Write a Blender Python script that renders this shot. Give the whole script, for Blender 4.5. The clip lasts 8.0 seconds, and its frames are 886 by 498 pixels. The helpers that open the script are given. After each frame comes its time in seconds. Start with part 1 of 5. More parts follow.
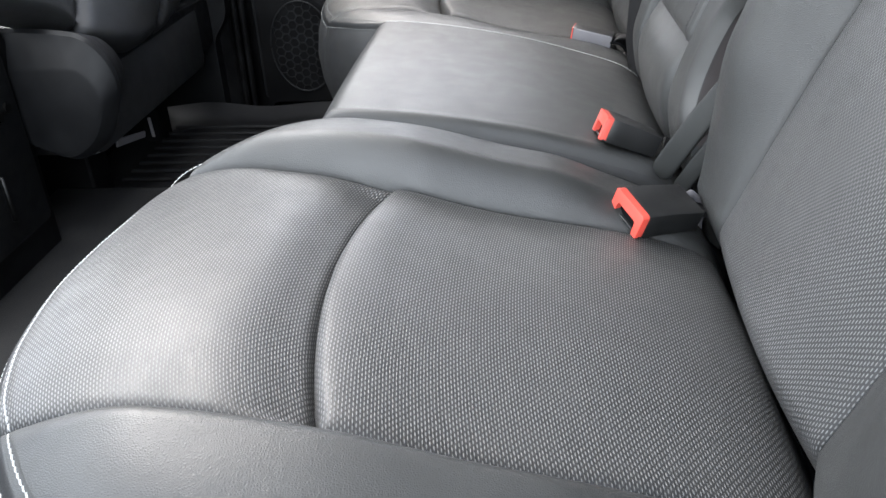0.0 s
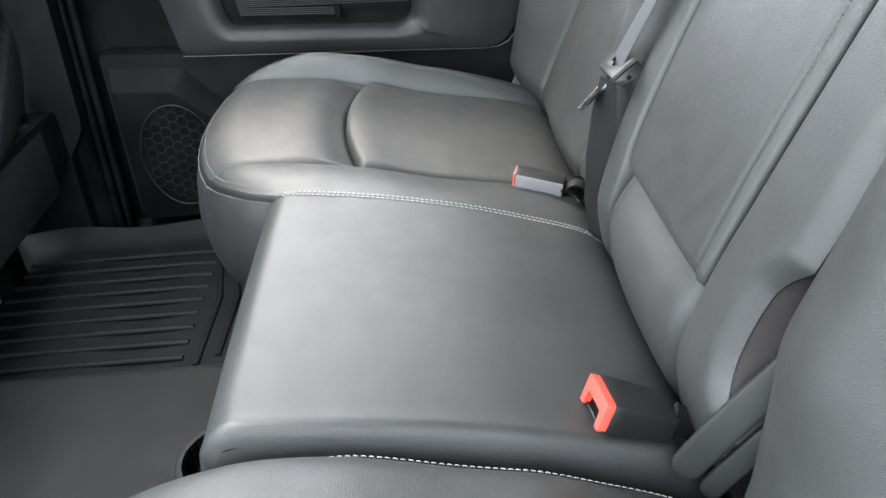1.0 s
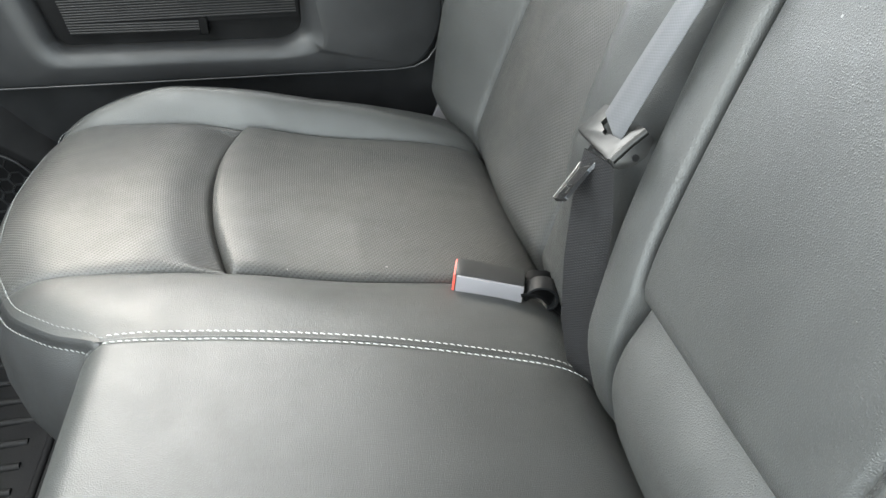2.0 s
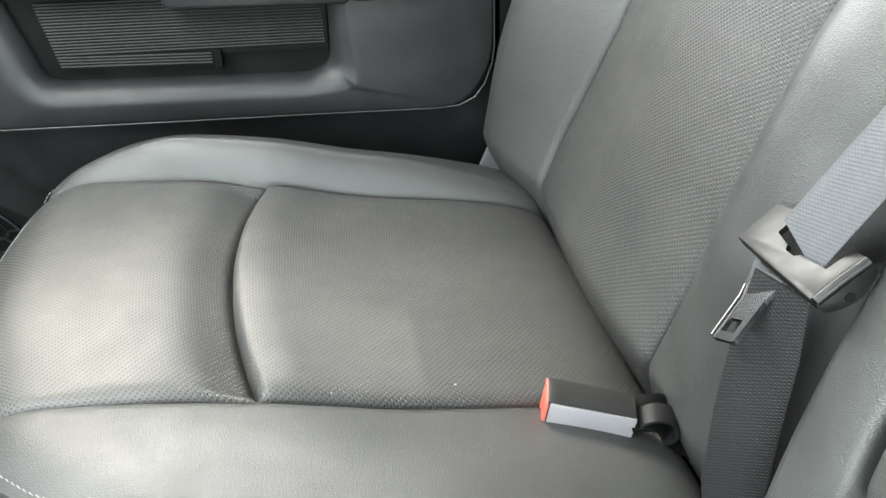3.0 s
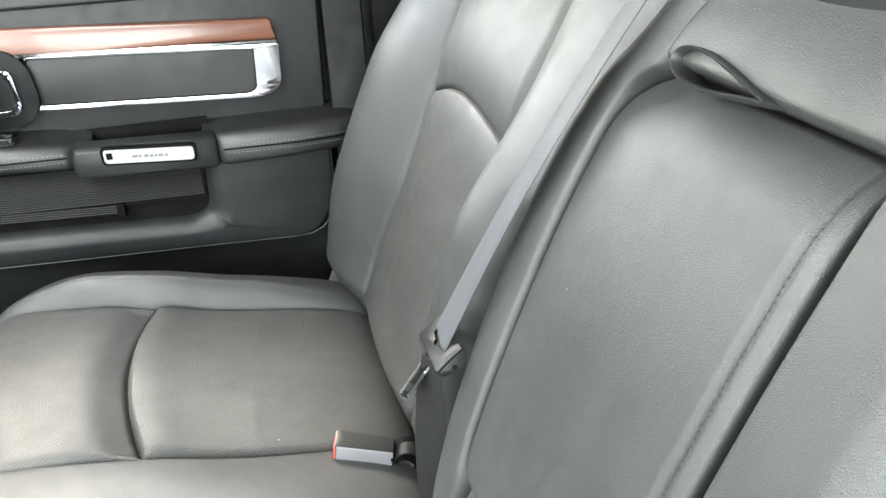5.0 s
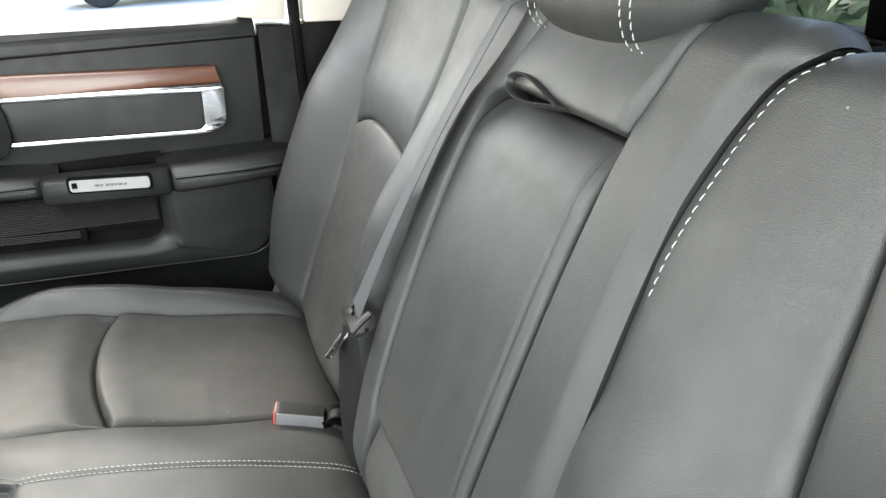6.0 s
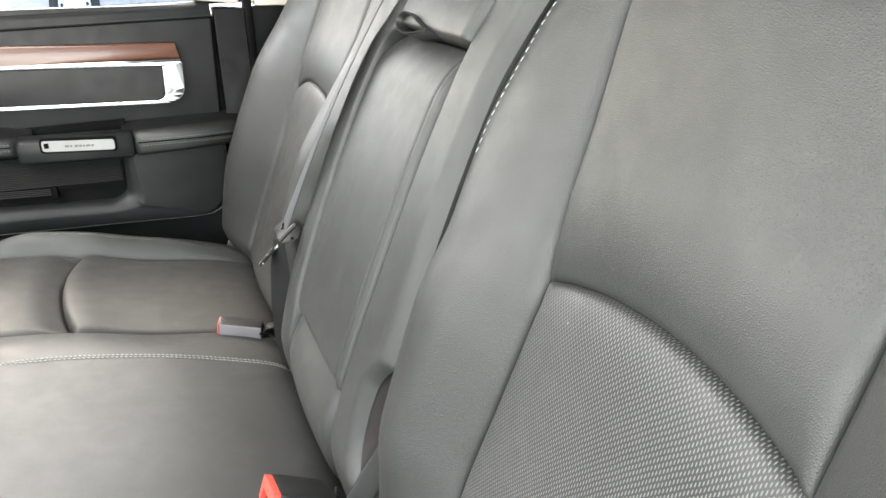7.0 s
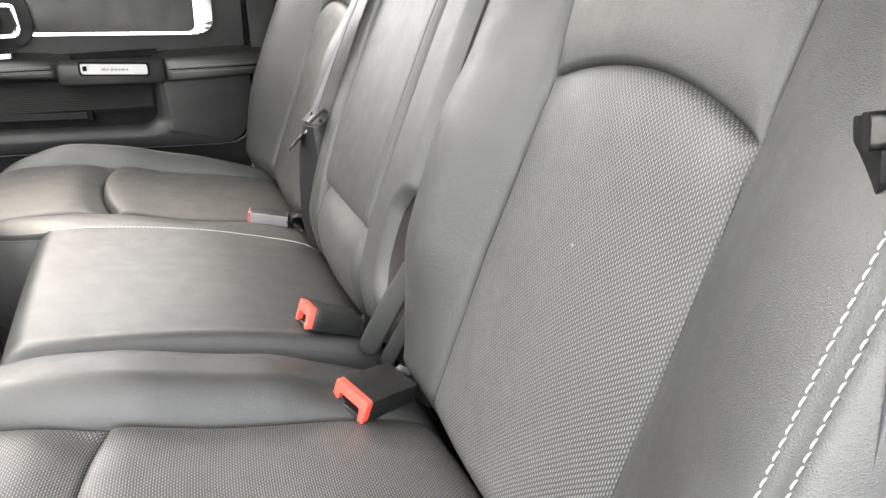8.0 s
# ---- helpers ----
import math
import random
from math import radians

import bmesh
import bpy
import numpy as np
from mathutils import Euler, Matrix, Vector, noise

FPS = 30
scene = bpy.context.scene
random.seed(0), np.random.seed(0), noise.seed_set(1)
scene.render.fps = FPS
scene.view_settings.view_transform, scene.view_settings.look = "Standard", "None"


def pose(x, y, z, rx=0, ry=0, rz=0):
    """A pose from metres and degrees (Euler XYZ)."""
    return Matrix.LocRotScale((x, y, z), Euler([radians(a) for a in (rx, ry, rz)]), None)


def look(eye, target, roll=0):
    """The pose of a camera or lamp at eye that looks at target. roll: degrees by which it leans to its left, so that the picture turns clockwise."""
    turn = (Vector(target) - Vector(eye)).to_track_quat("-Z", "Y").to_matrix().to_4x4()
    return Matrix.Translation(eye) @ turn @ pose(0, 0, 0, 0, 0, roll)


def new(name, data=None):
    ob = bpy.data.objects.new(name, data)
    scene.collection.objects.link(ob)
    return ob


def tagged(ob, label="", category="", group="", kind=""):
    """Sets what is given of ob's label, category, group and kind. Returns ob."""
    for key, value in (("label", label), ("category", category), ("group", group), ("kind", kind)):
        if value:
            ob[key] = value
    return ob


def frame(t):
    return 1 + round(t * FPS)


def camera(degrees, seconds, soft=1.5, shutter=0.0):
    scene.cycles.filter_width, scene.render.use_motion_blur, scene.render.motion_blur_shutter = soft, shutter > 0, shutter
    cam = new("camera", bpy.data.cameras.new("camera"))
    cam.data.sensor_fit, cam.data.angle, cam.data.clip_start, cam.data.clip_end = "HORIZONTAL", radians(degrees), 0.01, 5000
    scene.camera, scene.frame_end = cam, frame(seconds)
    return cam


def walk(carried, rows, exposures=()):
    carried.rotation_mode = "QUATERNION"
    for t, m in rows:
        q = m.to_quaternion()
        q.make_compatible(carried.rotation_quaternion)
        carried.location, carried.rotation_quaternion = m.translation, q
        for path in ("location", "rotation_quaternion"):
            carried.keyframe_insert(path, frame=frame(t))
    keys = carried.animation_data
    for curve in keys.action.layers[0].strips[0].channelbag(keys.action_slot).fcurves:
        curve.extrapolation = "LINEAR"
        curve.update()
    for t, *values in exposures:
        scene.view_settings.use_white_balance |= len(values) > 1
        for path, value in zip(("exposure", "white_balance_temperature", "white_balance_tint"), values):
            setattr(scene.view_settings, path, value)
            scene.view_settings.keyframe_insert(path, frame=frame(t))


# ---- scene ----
cam = camera(58.1, 8.0)
PATH = [
    (0, (-0.16, -0.931, 0.628), (-0.349, 0.795, -0.364), -2.8),
    (0.5, (-0.18, -0.768, 0.672), (-0.329, 0.947, -0.345), -3.9),
    (1, (-0.194, -0.597, 0.745), (-0.156, 1.116, -0.286), -3.9),
    (1.2, (-0.201, -0.524, 0.752), (-0.058, 1.174, -0.294), -3.6),
    (2.3, (-0.169, -0.209, 0.685), (0.085, 1.452, -0.4), -2.5),
    (2.5, (-0.173, -0.172, 0.682), (0.073, 1.487, -0.408), -2.5),
    (3, (-0.206, -0.098, 0.688), (0.05, 1.573, -0.381), -2.1),
    (3.5, (-0.198, -0.058, 0.733), (0.08, 1.621, -0.318), -1.8),
    (4, (-0.182, -0.149, 0.789), (0.12, 1.561, -0.202), -2.6),
    (4.5, (-0.168, -0.24, 0.804), (0.178, 1.492, -0.134), -3.1),
    (5, (-0.119, -0.374, 0.86), (0.313, 1.36, -0.039), -2.8),
    (5.2, (-0.113, -0.43, 0.878), (0.354, 1.306, 0.001), -2.7),
    (6.3, (-0.132, -0.623, 0.879), (0.474, 1.124, 0.117), -2.4),
    (6.5, (-0.132, -0.666, 0.866), (0.497, 1.079, 0.119), -2.1),
    (7, (-0.122, -0.795, 0.821), (0.508, 0.957, 0.089), -2.1),
    (7.5, (-0.142, -0.856, 0.764), (0.485, 0.896, 0.032), -2.2),
    (8, (-0.197, -0.934, 0.693), (0.433, 0.826, -0.016), -1.7),
]
walk(cam, [(t, look(eye, target, roll)) for t, eye, target, roll in PATH], [(0, 3.53, 6650, 11), (1, 4.07, 6640, 8), (2.5, 4.50, 6950, 4), (3.5, 4.87, 6940, 4), (4, 5.06, 6980, 4), (4.5, 4.92, 7000, 4), (5, 4.56, 7000, 5), (6.5, 3.70, 7200, 7), (7, 3.9, 7300, 9), (8, 4.03, 7450, 12)])

WINDSHIELD, SIDE, ROOF, DOORWAY = 1.0, 2.8, 2.0, 1.75
CARX, CARY = 0.57, 13.0
SHARE = 1.15  # metres in one unit of the plan

# ---- world and light ----
world = bpy.data.worlds.new("overcast_sky")
scene.world = world
world.use_nodes = True
wn = world.node_tree.nodes
wl = world.node_tree.links
sky = wn.new("ShaderNodeTexSky")
sky.sky_type = "NISHITA"
sky.sun_disc = False
sky.sun_elevation = radians(48)
sky.sun_rotation = radians(338)
sky.air_density = 1.0
sky.dust_density = 2.0
wn["Background"].inputs["Strength"].default_value = 0.085
wl.new(sky.outputs[0], wn["Background"].inputs["Color"])
sun_data = bpy.data.lights.new("sun", "SUN")
sun_data.energy = 0.8
sun_data.angle = radians(60)
sun_data.color = (0.93, 0.97, 1.0)
sun = new("sun", sun_data)
sun.matrix_world = look((-2.0, 5.0, 6.0), (0.0, 0.0, 0.0))


def sky_opening(name, at, target, wide, high, watts):
    """Daylight that enters by one of the cab's openings, or the added overhead fill."""
    data = bpy.data.lights.new(name, "AREA")
    data.shape, data.size, data.size_y, data.energy = "RECTANGLE", wide, high, watts
    data.color = (0.96, 0.99, 1.0)
    ob = new(name, data)
    ob.matrix_world = look(at, target)
    return ob


sky_opening("windshield_daylight", (-2.05, 0.0, 0.93), (0.2, 0.0, 0.55), 1.60, 0.52, WINDSHIELD)
sky_opening("far_front_daylight", (-1.35, 0.86, 0.93), (-0.9, -0.6, 0.5), 0.85, 0.42, SIDE)
sky_opening("near_front_daylight", (-1.35, -0.86, 0.93), (-0.9, 0.6, 0.5), 0.85, 0.42, SIDE * 0.50)
# added fill light above the front seats; the cab has no known opening there
sky_opening("overhead_fill", (-0.85, 0.0, 1.235), (-0.55, 0.0, 0.2), 0.80, 0.60, ROOF)
sky_opening("open_door_daylight", (-0.35, -1.10, 0.75), (-0.30, 0.6, 0.45), 0.85, 0.75, DOORWAY)


# ---- materials ----
class Mat:
    """A small builder of node materials."""

    def __init__(self, name, color, rough=0.5, metal=0.0, spec=0.5):
        self.m = bpy.data.materials.new(name)
        self.m.use_nodes = True
        self.n, self.l = self.m.node_tree.nodes, self.m.node_tree.links
        self.b = self.n["Principled BSDF"]
        self.b.inputs["Base Color"].default_value = (*color, 1)
        self.b.inputs["Roughness"].default_value = rough
        self.b.inputs["Metallic"].default_value = metal
        self.b.inputs["Specular IOR Level"].default_value = spec
        self.color, self.rough, self.height = color, rough, None
        self.coord = self.n.new("ShaderNodeTexCoord")

    def math(self, op, a, b=0.0, c=0.0):
        node = self.n.new("ShaderNodeMath")
        node.operation = op
        for i, v in enumerate((a, b, c)):
            if isinstance(v, (int, float)):
                node.inputs[i].default_value = v
            else:
                self.l.new(v, node.inputs[i])
        return node.outputs[0]

    def noise(self, scale, detail=3.0, rough=0.55, stretch=None, uv=False):
        src = self.coord.outputs["UV" if uv else "Object"]
        if stretch:
            mp = self.n.new("ShaderNodeMapping")
            mp.inputs["Scale"].default_value = stretch
            self.l.new(src, mp.inputs[0])
            src = mp.outputs[0]
        node = self.n.new("ShaderNodeTexNoise")
        node.inputs["Scale"].default_value = scale
        node.inputs["Detail"].default_value = detail
        node.inputs["Roughness"].default_value = rough
        self.l.new(src, node.inputs["Vector"])
        return node.outputs["Fac"]

    def cells(self, scale, feature="DISTANCE_TO_EDGE"):
        node = self.n.new("ShaderNodeTexVoronoi")
        node.feature = feature
        node.inputs["Scale"].default_value = scale
        self.l.new(self.coord.outputs["Object"], node.inputs["Vector"])
        return node.outputs["Distance"]

    def span(self, fac, lo, hi, a, b):
        node = self.n.new("ShaderNodeMapRange")
        for i, v in enumerate((lo, hi, a, b)):
            node.inputs[i + 1].default_value = v
        self.l.new(fac, node.inputs[0])
        return node.outputs[0]

    def tint(self, fac, other, lo=0.35, hi=0.65):
        """Blend the base colour towards another by a factor."""
        node = self.n.new("ShaderNodeMix")
        node.data_type = "RGBA"
        self.l.new(self.span(fac, lo, hi, 0, 1), node.inputs[0])
        old = self.b.inputs["Base Color"]
        if old.links:
            self.l.new(old.links[0].from_socket, node.inputs[6])
        else:
            node.inputs[6].default_value = (*self.color, 1)
        node.inputs[7].default_value = (*other, 1)
        self.l.new(node.outputs[2], old)
        return self

    def gloss(self, fac, a, b, lo=0.3, hi=0.7):
        self.l.new(self.span(fac, lo, hi, a, b), self.b.inputs["Roughness"])
        return self

    def bump(self, fac, distance, strength=1.0):
        node = self.n.new("ShaderNodeBump")
        node.inputs["Distance"].default_value = distance
        node.inputs["Strength"].default_value = strength
        self.l.new(fac, node.inputs["Height"])
        if self.height is not None:
            self.l.new(self.height, node.inputs["Normal"])
        self.height = node.outputs[0]
        self.l.new(self.height, self.b.inputs["Normal"])
        return self


def specks(m):
    """Sparse pale lint and scuff marks."""
    node = m.n.new("ShaderNodeTexVoronoi")
    node.inputs["Scale"].default_value = 24
    m.l.new(m.coord.outputs["Object"], node.inputs["Vector"])
    sep = m.n.new("ShaderNodeSeparateColor")
    m.l.new(node.outputs["Color"], sep.inputs[0])
    few = m.math("GREATER_THAN", sep.outputs[0], 0.62)
    size = m.math("MULTIPLY", sep.outputs[1], 0.032)
    dot = m.math("LESS_THAN", node.outputs["Distance"], size)
    m.tint(m.math("MULTIPLY", few, dot), (0.22, 0.22, 0.21), 0.0, 1.6)


def leather(name, color=(0.0185, 0.0194, 0.0190), worn=(0.025, 0.0261, 0.0254), rough=0.46):
    m = Mat(name, color, rough, 0, 0.5)
    big = m.noise(9, 4)
    m.tint(big, worn, 0.35, 0.7)
    m.gloss(m.noise(35, 4), rough - 0.04, rough + 0.06)
    m.bump(m.noise(20, 3, 0.5), 0.0004, 0.4)
    m.bump(m.noise(240, 4, 0.6, (1.0, 0.75, 1.0)), 0.00016, 0.7)
    m.bump(m.cells(700), 0.00042, 0.75)
    specks(m)
    return m


def lattice(m, across, along, sx, sy, lo, hi):
    """Staggered spots on the UV in metres: 1 on a spot, 0 between."""
    sep = m.n.new("ShaderNodeSeparateXYZ")
    m.l.new(m.coord.outputs["UV"], sep.inputs[0])
    drift = m.math("MULTIPLY", m.math("SUBTRACT", m.noise(55, 2), 0.5), 0.0008)
    row = m.math("ADD", m.math("DIVIDE", m.math("ADD", sep.outputs[0], drift), across), 4000)
    odd = m.math("MULTIPLY", m.math("MODULO", m.math("FLOOR", row), 2), 0.5)
    fu = m.math("SUBTRACT", m.math("FRACT", row), 0.5)
    col = m.math("ADD", m.math("ADD", m.math("DIVIDE", m.math("SUBTRACT", sep.outputs[1], drift), along), odd), 4000)
    fv = m.math("SUBTRACT", m.math("FRACT", col), 0.5)
    d = m.math("SQRT", m.math("ADD", m.math("POWER", m.math("MULTIPLY", fu, sx), 2), m.math("POWER", m.math("MULTIPLY", fv, sy), 2)))
    return m.span(d, lo, hi, 1, 0)


def woven(name):
    """Dusty insert with short raised pale lozenges."""
    m = Mat(name, (0.019, 0.0194, 0.0196), 0.5, 0, 0.42)
    m.tint(m.noise(7, 3), (0.026, 0.026, 0.026), 0.45, 0.75)
    dash = lattice(m, 0.0021, 0.0043, 1.25, 0.76, 0.15, 0.34)
    m.tint(dash, (0.130, 0.131, 0.130), 0.1, 0.9)
    m.gloss(m.noise(30, 3), 0.42, 0.54)
    m.bump(m.noise(30, 4), 0.0010, 0.5)
    m.bump(dash, 0.0005, 0.6)
    specks(m)
    return m


def perforated(name):
    """Leather insert with small round punched holes."""
    m = Mat(name, (0.0190, 0.0198, 0.0194), 0.5, 0, 0.44)
    m.tint(m.noise(9, 4), (0.031, 0.0312, 0.0295), 0.35, 0.7)
    hole = lattice(m, 0.0023, 0.0042, 0.7, 1.3, 0.17, 0.33)
    m.tint(hole, (0.006, 0.006, 0.006), 0.1, 0.9)
    m.gloss(m.noise(35, 4), 0.45, 0.56)
    m.bump(m.noise(24, 4), 0.0006, 0.5)
    m.bump(m.cells(780), 0.0002, 0.5)
    # a pale rubbed patch with one clear edge, on the seat of the far cushion
    at = m.n.new("ShaderNodeSeparateXYZ")
    m.l.new(m.coord.outputs["Object"], at.inputs[0])
    rubbed = m.math("MULTIPLY", m.span(at.outputs[0], -0.29, -0.20, 0, 1), m.span(at.outputs[0], -0.162, -0.154, 1, 0))
    rubbed = m.math("MULTIPLY", rubbed, m.math("MULTIPLY", m.span(at.outputs[1], 0.30, 0.345, 0, 1), m.span(at.outputs[1], 0.395, 0.42, 1, 0)))
    m.tint(rubbed, (0.036, 0.036, 0.034), 0.0, 1.3)
    m.bump(m.math("SUBTRACT", 1.0, hole), 0.0005, 0.6)
    specks(m)
    return m


def plastic(name, color, rough=0.5, grain=700, depth=0.00025, spec=0.5):
    m = Mat(name, color, rough, 0.0, spec)
    m.tint(m.noise(12, 4), tuple(c * 1.25 + 0.003 for c in color), 0.4, 0.7)
    m.gloss(m.noise(40, 3), rough - 0.05, rough + 0.08)
    m.bump(m.cells(grain), depth, 0.6)
    return m


def webbing(name, color, dark, spec=0.4, depth=0.0001):
    m = Mat(name, color, 0.6, 0, spec)
    sep = m.n.new("ShaderNodeSeparateXYZ")
    m.l.new(m.coord.outputs["UV"], sep.inputs[0])
    ribs = m.math("SINE", m.math("MULTIPLY", sep.outputs[1], 2 * math.pi / 0.0022))
    cords = m.math("SINE", m.math("MULTIPLY", sep.outputs[0], 2 * math.pi / 0.0044))
    weave = m.math("MULTIPLY", ribs, cords)
    m.tint(weave, dark, -0.2, 1.2)
    m.bump(weave, depth, 0.7)
    return m


LEATHER = leather("black_leather").m
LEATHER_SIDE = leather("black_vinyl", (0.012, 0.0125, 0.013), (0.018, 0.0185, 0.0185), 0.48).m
LEATHER_DOOR = leather("dark_door_leather", (0.008, 0.0083, 0.0085), (0.012, 0.0123, 0.0125), 0.4).m
PERF = woven("dusty_woven_leather").m
PERF_CLEAN = perforated("perforated_leather").m
TRIM = plastic("black_trim_plastic", (0.0034, 0.0036, 0.0040), 0.46, spec=0.12).m
TRIM_SOFT = plastic("soft_black_panel", (0.0102, 0.0105, 0.0112), 0.46, 500, spec=0.28).m
TRIM_SATIN = plastic("satin_black_plastic", (0.0052, 0.0054, 0.0058), 0.46, spec=0.2).m
# near-black: the low light of footwell and recesses is put into this colour
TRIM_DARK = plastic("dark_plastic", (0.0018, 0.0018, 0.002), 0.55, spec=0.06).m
BUCKLE_BLACK = plastic("buckle_black", (0.0065, 0.0068, 0.007), 0.42, 900, 0.00015, 0.3).m
BUCKLE_GREY = plastic("buckle_grey", (0.105, 0.102, 0.109), 0.5, 900, 0.00012).m
RED = plastic("red_release_plastic", (0.48, 0.052, 0.036), 0.42, 900, 0.0001).m
BEIGE = plastic("beige_trim", (0.50, 0.46, 0.42), 0.6, 600).m
THREAD = plastic("pale_thread", (0.34, 0.35, 0.34), 0.7, 1500).m
THREAD_DARK = plastic("dark_thread", (0.012, 0.012, 0.012), 0.7, 1500).m
THREAD_GREY = plastic("grey_thread", (0.11, 0.115, 0.112), 0.7, 1500).m
BELT_GREY = webbing("grey_webbing", (0.043, 0.0455, 0.050), (0.037, 0.039, 0.044)).m
STRAP = plastic("smooth_dark_strap", (0.015, 0.016, 0.0155), 0.42, 900, 0.0001, 0.22).m
BELT_DARK = webbing("dark_webbing", (0.012, 0.012, 0.0127), (0.003, 0.003, 0.0033), 0.14, 0.0003).m
chrome_mat = Mat("chrome", (0.45, 0.46, 0.475), 0.09, 1.0)
chrome_mat.gloss(chrome_mat.noise(20, 3), 0.06, 0.16)
CHROME = chrome_mat.m
steel_mat = Mat("brushed_steel", (0.027, 0.027, 0.0266), 0.42, 1.0)
steel_mat.gloss(steel_mat.noise(160, 3, 0.6, (1, 1, 0.2)), 0.36, 0.48)
STEEL = steel_mat.m
POLISHED = Mat("polished_steel", (0.10, 0.10, 0.103), 0.22, 1.0).m
BEAD = plastic("panel_edge_bead", (0.008, 0.008, 0.009), 0.45, 900, 0.0001).m
wood_mat = Mat("brown_wood_trim", (0.085, 0.032, 0.020), 0.3)
wood_mat.tint(wood_mat.noise(26, 5, 0.6, (0.25, 1, 3.5)), (0.15, 0.062, 0.04), 0.3, 0.7)
wood_mat.tint(wood_mat.noise(120, 4, 0.6, (0.12, 1, 3)), (0.085, 0.032, 0.02), 0.5, 0.8)
wood_mat.b.inputs["Coat Weight"].default_value = 0.2
WOOD = wood_mat.m
rubber_mat = Mat("black_rubber_mat", (0.0045, 0.0045, 0.005), 0.65, 0, 0.18)
rubber_mat.tint(rubber_mat.noise(14, 5), (0.009, 0.0088, 0.0085), 0.45, 0.8)
rubber_mat.bump(rubber_mat.cells(420), 0.0006, 0.7)
RUBBER = rubber_mat.m
dusty_mat = Mat("dusty_grey_rubber", (0.0065, 0.0065, 0.0068), 0.7, 0, 0.25)
dusty_mat.tint(dusty_mat.noise(16, 5), (0.0115, 0.0113, 0.011), 0.4, 0.75)
dusty_mat.bump(dusty_mat.cells(420), 0.0006, 0.7)
DUSTY = dusty_mat.m
carpet_mat = Mat("charcoal_carpet", (0.010, 0.010, 0.011), 0.95, 0, 0.1)
carpet_mat.tint(carpet_mat.noise(300, 2), (0.018, 0.018, 0.0185), 0.35, 0.7)
carpet_mat.bump(carpet_mat.noise(900, 2), 0.002, 0.9)
CARPET = carpet_mat.m
net_mat = Mat("ribbed_pocket_insert", (0.0085, 0.0085, 0.009), 0.55, 0, 0.16)
net_mat.tint(net_mat.noise(40, 3), (0.0115, 0.0115, 0.0115))
net_mat.bump(net_mat.noise(500, 2), 0.0003, 0.6)
NET = net_mat.m
liner_mat = Mat("grey_headliner", (0.42, 0.41, 0.39), 0.95)
liner_mat.tint(liner_mat.noise(220, 2), (0.5, 0.49, 0.47))
liner_mat.bump(liner_mat.noise(700, 2), 0.001, 0.6)
LINER = liner_mat.m
LINING = plastic("strap_pocket_lining", (0.036, 0.032, 0.032), 0.85, 400, 0.0004, 0.2).m
BADGE = plastic("pale_badge_metal", (0.25, 0.25, 0.255), 0.35, 1500, 0.00005).m
glass_mat = Mat("window_glass", (1, 1, 1), 0.0)
glass_mat.b.inputs["Transmission Weight"].default_value = 1.0
glass_mat.b.inputs["IOR"].default_value = 1.02
GLASS = glass_mat.m
concrete_mat = Mat("pale_concrete", (0.55, 0.55, 0.545), 0.85)
concrete_mat.tint(concrete_mat.noise(0.6, 5), (0.47, 0.47, 0.46), 0.4, 0.7)
concrete_mat.bump(concrete_mat.noise(60, 4), 0.004, 0.6)
CONCRETE = concrete_mat.m
leaf_mat = Mat("hedge_leaf", (0.012, 0.026, 0.009), 0.6)
leaf_mat.tint(leaf_mat.noise(3, 3), (0.026, 0.05, 0.016), 0.4, 0.65)
leaf_mat.b.inputs["Transmission Weight"].default_value = 0.0
LEAF = leaf_mat.m
BARK = plastic("bark", (0.09, 0.07, 0.05), 0.9, 60, 0.01).m
CARPAINT = plastic("silver_car_paint", (0.30, 0.31, 0.33), 0.25, 2000, 0.00001).m
TYRE = plastic("tyre_rubber", (0.02, 0.02, 0.02), 0.8, 200).m
RIM = plastic("pale_wheel_cover", (0.62, 0.62, 0.62), 0.35, 900).m


# ---- geometry helpers ----
def curve(pts):
    """A smooth monotone curve through (x, y) pairs."""
    xs, ys = np.array(sorted(pts)).T
    d = np.diff(ys) / np.diff(xs)
    m = np.concatenate([[d[0]], np.where(d[1:] * d[:-1] > 0, 2 * d[1:] * d[:-1] / (d[1:] + d[:-1] + 1e-12), 0), [d[-1]]])

    def value(x):
        x = np.clip(np.asarray(x, float), xs[0], xs[-1])
        i = np.clip(np.searchsorted(xs, x) - 1, 0, len(xs) - 2)
        h = xs[i + 1] - xs[i]
        t = (x - xs[i]) / h
        return (ys[i] * (1 + 2 * t) * (1 - t) ** 2 + h * m[i] * t * (1 - t) ** 2
                + ys[i + 1] * t * t * (3 - 2 * t) + h * m[i + 1] * t * t * (t - 1))

    return value


def thing(name, label, category, at=(0, 0, 0), group=""):
    ob = new(name)
    ob.empty_display_size = 0.02
    ob.location = Vector(at) * SHARE
    return tagged(ob, label, category, group)


